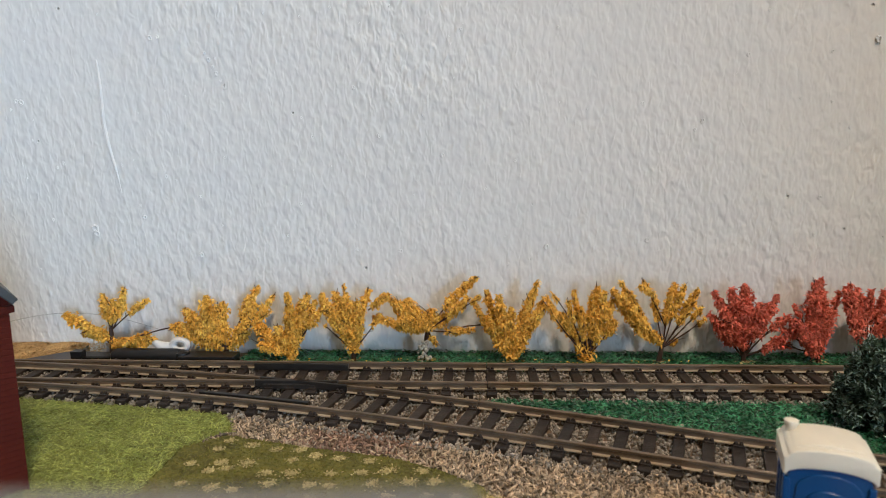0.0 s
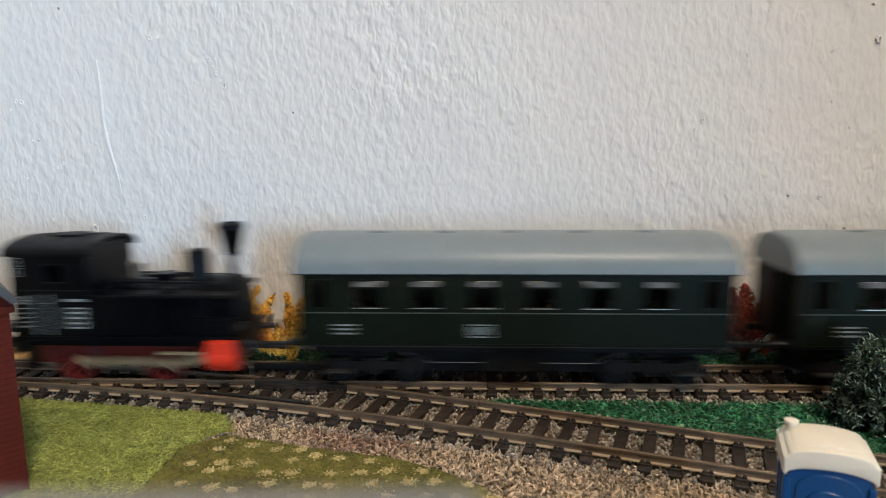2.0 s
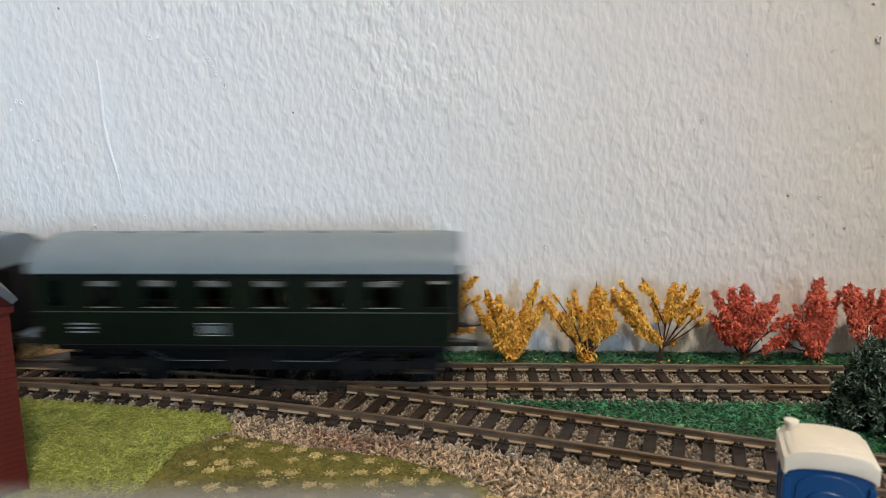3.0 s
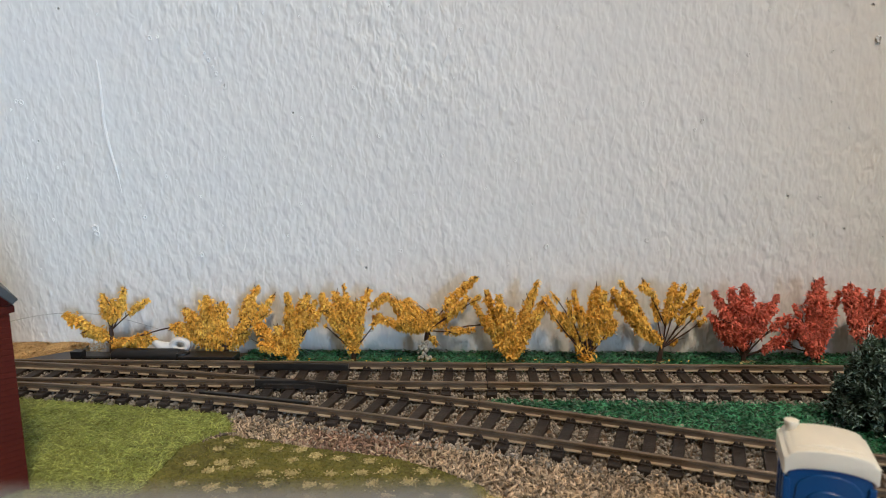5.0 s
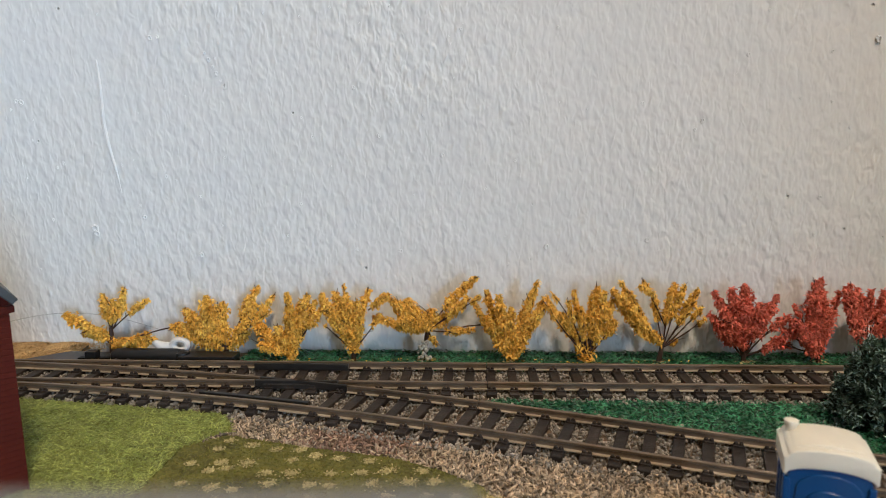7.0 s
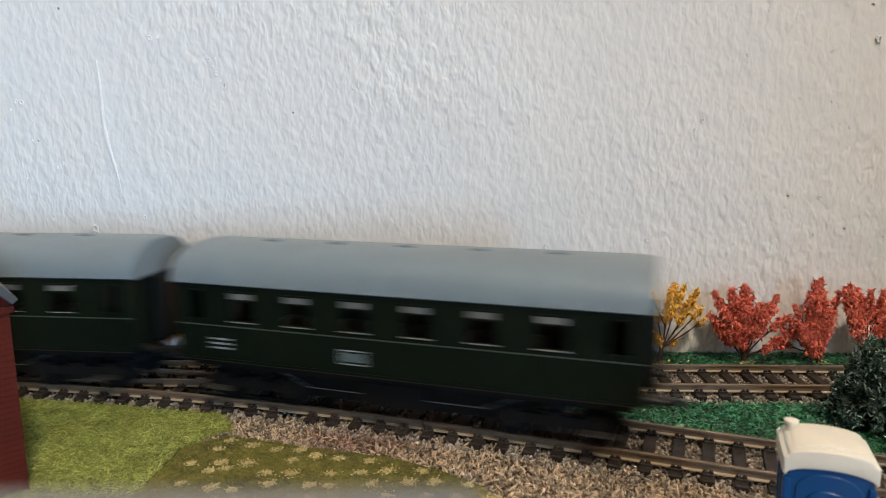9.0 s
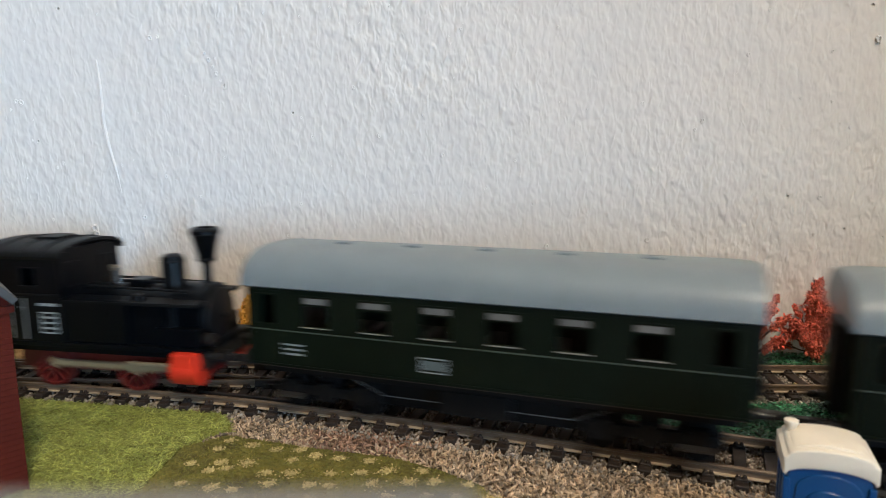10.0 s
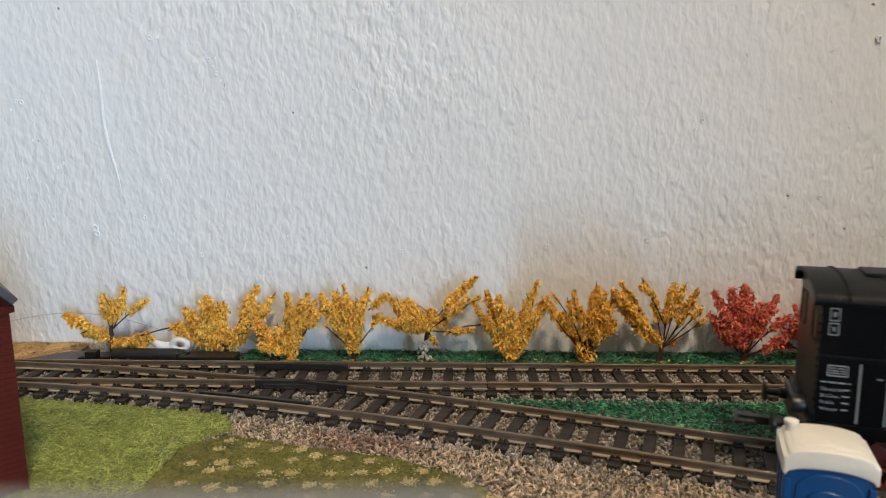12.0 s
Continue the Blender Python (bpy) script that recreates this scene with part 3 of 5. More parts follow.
# ---- trees ----
def tree(px, py, top, limbs, leaf, label, density=40.0, glue=False, fat=1.28):
    """A wired model tree at (px, py): limbs are (x, z of the fork, x, z of the tip, first leaf fraction, leaf radius)."""
    t = thing("tree", label, "tree", at=mm(px, py, -3.6), group="autumn trees along the wall")
    wood = bmesh.new()
    pts = []
    room = wall_y(px) - py - 1.5
    rod((0, 0, 0), (top[0], 0, top[1] + 0.6), 1.0, 8, wood, 0.7)
    for x0, z0, x1, z1, first, rad in limbs:
        dy = float(RNG.uniform(-3.5, min(3.0, room)))
        a, b = Vector((x0, 0.25 * dy if z0 > top[1] + 3 else 0.0, z0)), Vector((x1, dy, z1))
        d = b - a
        bow = Vector((-d.z, 0, d.x)) * float(RNG.uniform(-0.05, 0.05))
        line = [a.lerp(b, u) + bow * (4 * u * (1 - u)) for u in (0, 0.2, 0.4, 0.6, 0.8, 1.0)]
        for i in range(5):
            rod(line[i], line[i + 1], 0.29 - 0.04 * i, 5, wood, 0.25 - 0.04 * i)
        for k in range(3 + int(d.length / 5)):
            u = float(RNG.uniform(0.3, 0.95))
            o = a.lerp(b, u) + bow * (4 * u * (1 - u))
            e = o + d.normalized() * float(RNG.uniform(1.5, 3.2)) + Vector((float(RNG.normal(0, 0.6 * rad)), float(RNG.normal(-0.8, 0.7)), float(RNG.normal(0.2, 0.5 * rad))))
            rod(o, e, 0.17, 4, wood, 0.09)
        n = int(density * d.length * max(rad, 0.8) * max(0.04, 1 - first))
        u = first + (1.0 - first) * RNG.uniform(0, 1, n)
        # uneven clumps along the limb, thin at both ends
        ph = float(RNG.uniform(0, 6.3))
        u = u + 0.03 * np.sin(u * 40 + ph)
        arc = (4 * u * (1 - u))[:, None]
        base = np.array(a[:]) + u[:, None] * np.array(d[:]) + arc * np.array(bow[:])
        swell = fat * rad * (0.92 + 0.28 * np.sin(u * 15.0 + ph)) * np.clip((1.06 - u) * 3.5, 0.3, 1.0) * np.clip((u - first) * 5 + 0.45, 0, 1)
        v = RNG.normal(size=(n, 3))
        v /= np.linalg.norm(v, axis=1, keepdims=True)
        off = v * (RNG.uniform(0, 1, n) ** 0.5 * swell)[:, None]
        off[:, 1] = np.minimum(off[:, 1] * 0.9, room - base[:, 1])
        pts.append(base + off)
    pts = np.concatenate(pts)
    pts[:, 2] = np.maximum(pts[:, 2], 0.5)
    n = len(pts)
    part("trunk", wood, M_twig, t)
    v, f = blades(pts, RNG.uniform(0.8, 1.7, n), RNG.uniform(0.36, 0.74, n), RNG.uniform(0.2, 2.7, n), 0.9, 0.36)
    loose("crown", v, f, leaf, "", "", parent=t)
    if glue:
        lump = bmesh.new()
        for k in range(26):
            bmesh.ops.create_icosphere(lump, subdivisions=1, radius=float(RNG.uniform(0.45, 0.95)), matrix=Matrix.Translation(
                (float(RNG.normal(0.3, 0.9)), float(RNG.normal(-0.9, 0.4)), float(RNG.uniform(0, 7.5)))))
        part("glue_blob", lump, M_glue, t, "dried glue round the trunk")
    return t


YEL = "small model tree with golden yellow foam leaves and thin dark twigs"
CRI = "small model tree with brick red foam leaves and thin dark twigs"


def build_trees():
    tree(-116.9, 226.5, (0.3, 11.1), [
        (-0.0, 5.5, -14.6, 17.1, .15, 1.7), (0.3, 11.1, -1.3, 22.9, .35, 1.4), (0.7, 11.1, 2.6, 21.5, .30, 1.6), (1.0, 11.1, 5.9, 25.2, .35, 1.3), (1.2, 11.3, 12.9, 20.7, .50, 1.1),
        (0.2, 5.2, 7.5, 7.6, .05, 1.4), (1.2, 5.2, 16.3, 7.9, .30, 1.3), (0.4, 7.6, -7.0, 11.9, 0, 1.4), (0.3, 11.1, 0.7, 19.4, .30, 1.3), (0.2, 8.0, -10.6, 9.1, .30, 1.0)], M_yellow, "sparse model tree with golden yellow foam leaves behind the switch machine")
    tree(-76.4, 226.0, (-0.1, 4.3), [
        (-0.6, 4.7, -17.9, 11.8, .45, 1.7), (-17.9, 11.9, -35.2, 6.2, .45, 0.8), (-0.9, 4.3, -5.5, 23.0, .20, 2.5), (-1.3, 4.3, -12.5, 17.6, .25, 2.7), (-1.9, 4.3, -18.2, 12.6, .20, 2.0),
        (-0.9, 4.7, -1.0, 19.9, .20, 2.0), (-1.2, 4.7, -8.9, 11.7, .20, 2.9), (-0.9, 4.7, -11.7, 10.3, .20, 2.3), (-0.6, 4.7, -3.8, 17.9, .20, 2.5), (0.5, 4.0, 11.4, 25.0, .50, 1.7),
        (0.5, 4.0, 16.6, 22.0, .55, 1.2), (0.7, 4.0, 15.7, 16.7, .65, 0.7), (0.5, 4.0, 8.8, 15.0, .20, 1.6), (0.7, 4.0, 7.1, 8.8, .10, 2.0), (0.7, 4.0, 11.0, 19.1, .55, 1.4)], M_yellow, YEL)
    tree(-52.7, 221.5, (0.2, 2.5), [
        (0.1, 2.5, 0.1, 25.2, .25, 1.3), (0.1, 2.5, 6.6, 23.8, .20, 1.9), (0.4, 2.5, 3.4, 19.5, .10, 1.8), (0.4, 2.5, 8.6, 21.1, .30, 1.0), (0.7, 2.4, 12.1, 19.7, .55, 1.4),
        (-0.3, 2.5, -6.9, 8.7, .20, 1.9), (-2.5, 5.2, -13.2, 13.9, .20, 2.0), (-1.2, 3.8, -4.4, 12.8, .20, 1.8), (0.0, 1.4, 0.7, 10.0, 0, 1.9), (-0.3, 2.5, -10.3, 7.3, .30, 1.8),
        (0.4, 2.5, 0.1, 18.1, .20, 1.5)], M_yellow, YEL)
    tree(-31.1, 221.0, (0.1, 4.8), [
        (-0.2, 4.8, -10.1, 23.9, .50, 1.5), (-0.6, 4.9, -10.8, 22.9, .95, 0.4), (-0.2, 4.8, -6.2, 24.7, .30, 2.0), (0.1, 4.8, -2.5, 26.5, .95, 0.4), (0.1, 4.8, -1.7, 24.9, .30, 2.0),
        (0.3, 4.8, 2.2, 22.1, .25, 1.8), (-0.2, 4.8, -4.4, 18.8, .20, 2.2), (0.6, 4.8, 5.7, 25.1, .35, 1.3), (5.6, 18.7, 12.7, 24.6, .20, 1.2), (-0.9, 5.2, -8.8, 14.1, .98, 0.3),
        (-0.2, 4.8, -0.7, 12.0, 0, 2.3), (0.8, 5.2, 9.3, 17.0, .70, 0.9), (0.3, 4.5, 2.6, 12.0, .10, 1.5), (-0.2, 4.8, -7.3, 20.2, .40, 1.8), (0.0, 4.8, 0.2, 20.1, .25, 1.9)], M_yellow, YEL)
    tree(-7.0, 221.0, (1.6, 11.8), [
        (1.2, 11.5, -8.9, 11.9, .30, 1.0), (-6.3, 11.5, -16.8, 15.0, .10, 1.1), (1.2, 11.8, -11.4, 22.0, .45, 1.7), (0.9, 12.5, -9.5, 18.7, .10, 2.2), (1.3, 12.1, -5.8, 21.0, .20, 2.3),
        (1.6, 12.1, 3.0, 18.2, .10, 2.0), (1.3, 12.5, -1.7, 16.2, .10, 2.2), (1.9, 11.8, 18.0, 28.8, .40, 1.6), (2.2, 11.8, 15.1, 23.1, .45, 1.4), (2.2, 11.8, 19.3, 23.4, .85, 0.6),
        (2.2, 11.5, 9.2, 15.8, .20, 1.8), (2.2, 11.1, 16.7, 11.9, .35, 1.0), (11.4, 11.7, 22.3, 12.3, .98, 0.3), (1.9, 10.4, 4.2, 6.7, .30, 0.9), (1.6, 12.1, -7.6, 15.3, .10, 2.3)], M_yellow, "small umbrella-shaped model tree with golden yellow foam leaves", glue=True)
    tree(23.5, 219.0, (-0.2, 2.7), [
        (-0.7, 2.7, -12.5, 20.3, .25, 1.1), (-0.7, 2.7, -8.6, 23.9, .20, 1.8), (-0.3, 2.7, -5.0, 23.5, .15, 1.9), (-0.2, 2.7, -0.8, 19.5, .12, 1.6), (-0.5, 2.7, -6.3, 12.2, .05, 1.9),
        (-0.3, 2.7, -3.5, 7.4, 0, 1.8), (0.3, 2.7, 7.8, 27.1, .20, 1.6), (0.6, 2.6, 9.8, 22.8, .25, 1.5), (0.3, 2.7, 5.7, 20.1, .15, 1.5), (0.6, 2.6, 11.3, 21.1, .55, 0.6),
        (0.3, 2.7, 4.5, 10.1, 0, 1.8), (-1.0, 3.3, -8.9, 16.9, .25, 1.6), (-0.5, 2.7, -3.4, 17.5, .15, 1.9)], M_yellow, YEL)
    tree(49.1, 217.0, (-0.2, 3.1), [
        (-1.5, 3.8, -15.1, 21.6, .75, 0.7), (-1.2, 3.8, -14.2, 22.6, .35, 1.2), (-0.9, 3.8, -12.0, 23.5, .92, 0.4), (-0.9, 3.8, -7.8, 22.5, .60, 0.8), (-0.9, 3.8, -10.2, 18.2, .35, 1.2),
        (-0.3, 3.8, -5.6, 25.4, .55, 0.9), (-0.2, 3.8, -3.7, 20.2, .35, 1.1), (0.1, 3.8, 2.7, 26.0, .40, 1.7), (0.3, 3.8, 4.6, 25.7, .50, 1.6), (0.4, 3.8, 7.7, 21.4, .45, 2.0),
        (0.6, 3.8, 9.0, 14.6, .55, 1.6), (-0.3, 1.4, -0.9, 6.8, 0, 2.2), (-0.7, 3.1, -4.9, 10.5, .25, 1.4), (0.1, 3.8, 1.0, 19.8, .40, 1.5), (0.3, 3.8, 3.4, 15.1, .35, 1.5)], M_yellow, YEL)
    tree(72.7, 217.0, (1.1, 6.4), [
        (0.8, 6.4, -17.0, 26.3, .35, 1.5), (0.7, 6.3, -15.3, 22.7, .30, 1.6), (0.9, 6.4, -13.3, 28.3, .55, 0.7), (1.0, 6.4, -10.3, 25.0, .45, 0.9), (-2.9, 24.2, -8.5, 27.6, .10, 0.8),
        (1.8, 13.0, -6.3, 28.7, .75, 0.7), (1.2, 6.4, -2.6, 24.2, .50, 1.0), (1.3, 6.4, 2.5, 26.2, .45, 1.1), (1.4, 6.4, 5.1, 26.8, .45, 1.4), (1.6, 6.4, 7.3, 26.8, .50, 1.5),
        (1.7, 6.4, 11.5, 26.4, .55, 1.2), (1.8, 6.4, 9.7, 22.8, .50, 1.4), (2.1, 6.3, 14.7, 18.8, .78, 1.4), (2.0, 6.1, 13.6, 15.9, .85, 0.6), (1.8, 6.1, 6.5, 7.9, .50, 0.6),
        (0.8, 6.3, -7.6, 12.7, .30, 1.2), (0.9, 6.4, -2.7, 11.0, .15, 1.2), (0.7, 6.3, -12.0, 18.1, .35, 1.4)], M_yellow, YEL)
    tree(101.2, 216.0, (-0.2, 2.8), [
        (-0.5, 2.8, -10.7, 24.8, .50, 1.2), (-0.7, 2.8, -11.5, 16.7, .45, 1.7), (-0.7, 2.8, -8.5, 19.3, .40, 2.1), (-0.4, 2.8, -5.1, 25.0, .45, 2.0), (-0.2, 2.8, -0.0, 26.0, .45, 2.2),
        (-0.2, 2.8, -1.7, 20.5, .40, 2.4), (-0.0, 2.8, 3.3, 21.1, .45, 2.1), (0.2, 2.8, 10.7, 23.6, .60, 1.6), (0.2, 2.8, 7.6, 17.8, .50, 1.7), (0.4, 2.8, 13.1, 16.2, .65, 1.6),
        (0.4, 2.8, 12.0, 10.0, .50, 1.3), (0.2, 2.8, 8.4, 6.7, .60, 0.7), (-0.7, 2.8, -7.5, 12.1, .45, 1.6), (0.7, 2.8, 15.8, 6.3, .75, 0.7), (-0.3, 2.8, -2.0, 10.7, .40, 1.3),
        (-0.4, 2.8, -5.8, 16.0, .40, 2.1)], M_red, CRI, fat=1.5)
    tree(126.1, 215.5, (-0.3, 3.1), [
        (-0.6, 3.1, -4.3, 28.5, .30, 1.6), (-0.3, 3.1, -1.4, 28.1, .30, 1.7), (-0.0, 3.1, 0.3, 29.1, .50, 0.7), (-0.6, 3.1, -4.6, 23.7, .25, 2.0), (-0.2, 3.1, 0.0, 21.7, .25, 1.7),
        (0.2, 3.1, 5.8, 23.9, .50, 1.0), (0.1, 3.1, 3.0, 18.1, .35, 1.5), (-1.0, 3.4, -9.9, 20.5, .75, 0.6), (-1.1, 3.4, -11.1, 15.6, .40, 1.8), (-1.0, 3.4, -7.2, 13.7, .30, 2.1),
        (-0.9, 3.4, -5.8, 9.7, .15, 2.1), (-1.3, 3.4, -13.7, 12.7, .65, 1.1), (-0.4, 2.4, -0.7, 7.7, 0, 1.7), (-1.3, 3.4, -15.9, 8.0, .75, 0.8), (-0.3, 3.1, -2.0, 15.9, .20, 2.1)], M_red, CRI, fat=1.5)
    tree(143.6, 216.0, (-0.3, 1.8), [
        (-1.9, 3.1, -11.6, 26.7, .30, 0.9), (-1.6, 3.1, -10.1, 27.3, .35, 1.2), (-1.2, 3.1, -6.9, 26.3, .40, 1.1), (-1.6, 3.1, -7.2, 17.3, .20, 1.2), (-0.8, 3.1, -1.8, 24.8, .60, 1.1),
        (-0.3, 3.1, 2.5, 24.0, .60, 1.7), (0.0, 3.1, 3.1, 14.3, .35, 2.0), (0.1, 2.8, 3.0, 9.0, .25, 1.8), (-0.8, 1.8, -1.2, 5.8, 0, 1.7), (0.4, 3.1, 7.1, 18.8, .45, 2.0),
        (-0.3, 3.1, 0.8, 18.5, .70, 0.7), (-1.6, 3.1, -4.8, 10.4, .20, 1.1)], M_red, CRI, fat=1.5)


build_trees()


def build_fallen():
    """Loose flakes under the trees, pale crumbs round their feet and on the turnout motor."""
    feet = [(o.location.x * 1000, o.location.y * 1000) for o in bpy.data.objects if o.name.split(".")[0] == "tree"]
    for mat, count, reach, label in ((M_yellow, 9, 6.0, "fallen yellow foam flakes"), (M_cream, 26, 1.9, "pale crumbs of glue and grass at the tree feet")):
        c = []
        for x, y in feet[2:8] if mat is M_yellow else feet[2:]:
            for k in range(count):
                p = (x + RNG.normal(0, reach), y - abs(RNG.normal(0, 1.6)))
                c.append((p[0], min(p[1], wall_y(p[0]) - 1.5), -2.6 + RNG.uniform(0, 0.5)))
        if mat is M_cream:
            for k in range(22):
                c.append((-112 + RNG.normal(0, 9), 218.6 + RNG.uniform(-0.8, 0.8), -1.35))
        c = np.array(c)
        n = len(c)
        v, f = blades(c, RNG.uniform(0.5, 1.3, n), RNG.uniform(0.3, 0.6, n), RNG.uniform(1.1, 1.7, n), 0.4, 0.36)
        loose("fallen_flakes", v, f, mat, label, "ground cover")


build_fallen()


def build_conifer():
    t = thing("conifer", "dark green model fir with frosted white needle tips", "tree", at=mm(112.5, 165.5, -3.8))
    part("trunk", rod((0, 0, 0), (0, 0, 19.5), 1.2, 8, None, 0.3), M_twig, t)
    green, frost, wood = [], [], bmesh.new()
    for z in np.arange(2.0, 21.6, 1.4):
        r = 11.2 * (1 - (z - 2) / 27.0) ** 0.8
        for k in range(15):
            a = 2 * math.pi * (k + RNG.uniform(-0.4, 0.4)) / 15
            L = r * RNG.uniform(0.75, 1.08)
            d = np.array([math.cos(a), math.sin(a), RNG.uniform(-0.1, 0.35)])
            o = np.array([0, 0, z])
            rod(o, o + d * L, 0.18, 4, wood, 0.08)
            n = int(16 * L)
            u = RNG.uniform(0.25, 1.05, n)[:, None]
            q = o + d * L * u + RNG.normal(0, 0.55, (n, 3))
            tip = (u[:, 0] > 0.72) & (RNG.uniform(size=n) < 0.3)
            green.append(q[~tip])
            frost.append(q[tip])
    part("twigs", wood, M_twig, t)
    for name, arr, mat in (("needles", green, M_needle), ("frosted_needle", frost, M_frost)):
        q = np.concatenate(arr)
        n = len(q)
        v, f = blades(q, RNG.uniform(0.9, 1.9, n), RNG.uniform(0.25, 0.5, n), RNG.uniform(0.2, 2.0, n), 0.4)
        loose(name, v, f, mat, "", "", parent=t)


build_conifer()


# ---- small buildings and bits ----
def build_house():
    h = thing("brick_house", "dark red plastic model house with grey gable roof", "house", at=mm(-91.8, 137, -3.9, 0, 0, 41))
    W, D, H, rise = 22.0, 30.0, 43.0, 12.4
    own = bmesh.new()
    sec = [(-W, 0), (0, 0), (0, H), (-W / 2, H + rise), (-W, H)]
    front = [own.verts.new((x, 0, z)) for x, z in sec]
    back = [own.verts.new((x, D, z)) for x, z in sec]
    own.faces.new(front)
    own.faces.new(back[::-1])
    for i in range(5):
        j = (i + 1) % 5
        own.faces.new((front[j], front[i], back[i], back[j]))
    bmesh.ops.recalc_face_normals(own, faces=own.faces[:])
    part("wall", own, M_mortar, h)
    course = box(-W - 0.05, 0.06, -0.12, D + 0.1, 0, 1.12, 0.06, segments=1)
    me = finish(course)
    me.materials.append(M_brick_red)
    for k in range(33):
        part("brick_course", me, M_brick_red, h, at=mm(0, 0, 0.1 + k * 1.25))
    part("cornice", box(-W - 1, 1.0, -0.9, D + 0.9, H - 2.6, H - 1.0, 0.3), M_brick_red, h)
    tilt = math.atan2(rise, W / 2)
    for side in (-1, 1):
        L = math.hypot(rise, W / 2) + 1.5
        m = Matrix.Translation((-W / 2, 0, H + rise + 1.0)) @ Matrix.Rotation(side * tilt, 4, "Y")
        x0, x1 = (0, L) if side > 0 else (-L, 0)
        part("roof_slope", box(x0, x1, -2.5, D + 2.5, -0.7, 0.9, 0.25, None, m), M_slate, h)


def build_toilet():
    t = thing("portable_toilet", "blue plastic portable toilet with a cream arched roof and vent pipe", "portable toilet", at=mm(64.6, 106.0, -4.0, 0, 0, -21))
    W, D, H, rise = 6.2, 5.2, 20.3, 3.4
    n = 18

    def arch(r0, lift, k=1.0):
        return [(r0 * math.cos(math.pi * i / n), lift + k * rise * math.sin(math.pi * i / n) ** 0.85) for i in range(n + 1)]

    def prism(section, y0, y1, bevel=0.0):
        own = bmesh.new()
        a = [own.verts.new((x, y0, z)) for x, z in section]
        b = [own.verts.new((x, y1, z)) for x, z in section]
        q = len(section)
        for i in range(q):
            own.faces.new((a[i], b[i], b[(i + 1) % q], a[(i + 1) % q]))
        caps = [own.faces.new(a), own.faces.new(b[::-1])]
        bmesh.ops.recalc_face_normals(own, faces=own.faces[:])
        if bevel:
            bmesh.ops.bevel(own, geom=[e for f in caps for e in f.edges], offset=bevel, segments=3, affect="EDGES", profile=0.5)
        return own

    part("body", prism([(W, 0), *arch(W, H), (-W, 0)], -D, D, 0.3), M_blue, t)
    part("door", prism([(4.9, 1.0), *arch(4.9, H - 2.4), (-4.9, 1.0)], -D - 0.25, -D + 0.2, 0.12), M_blue, t)
    part("door_panel", prism([(3.4, 3.0), *arch(3.4, H - 4.4, 0.8), (-3.4, 3.0)], -D - 0.6, -D - 0.1, 0.2), M_blue, t)
    for x in (-1, 1):
        part("corner_post", box(x * W - 0.6, x * W + 0.5, -D - 0.35, -D + 0.9, 0, H - 0.2, 0.25), M_blue, t)
        for y in (-3.2, 0, 3.2):
            part("side_rib", box(x * (W + 0.1) - 0.35, x * (W + 0.1) + 0.35, y - 0.7, y + 0.7, 1.5, H - 1, 0.2), M_blue, t)
    R = W + 0.75
    curve = arch(R * 0.9, H + 3.7, 0.42)
    top = [(R, H + 3.3), (R * 0.93, H + 3.6), *curve, (-R * 0.93, H + 3.6), (-R, H + 3.3)]
    under = [(x * 0.92, z) for x, z in arch(R, H + 0.2, 0.5)[::-1]]
    roof = part("roof", prism([(R, H + 0.5), *top, (-R, H + 0.5), *under], -D - 0.4, D + 0.9, 0.3), M_cab_cream, t, "cream white arched roof", smooth=True)
    panel = [(x * 0.9, z) for x, z in curve]
    part("roof_panel", prism([(x, z + 0.32) for x, z in panel] + [(x, z - 0.6) for x, z in panel[::-1]], -D + 1.3, D + 0.2, 0.2), M_cab_cream, roof, smooth=True)
    part("vent_pipe", turned([(0.95, H + 1.5), (0.95, H + 5.6), (1.2, H + 5.7), (1.2, H + 6.3), (0.8, H + 6.5)], 16, None, Matrix.Translation((-5.0, 3.6, 0))),
         M_cab_cream, t, smooth=True)


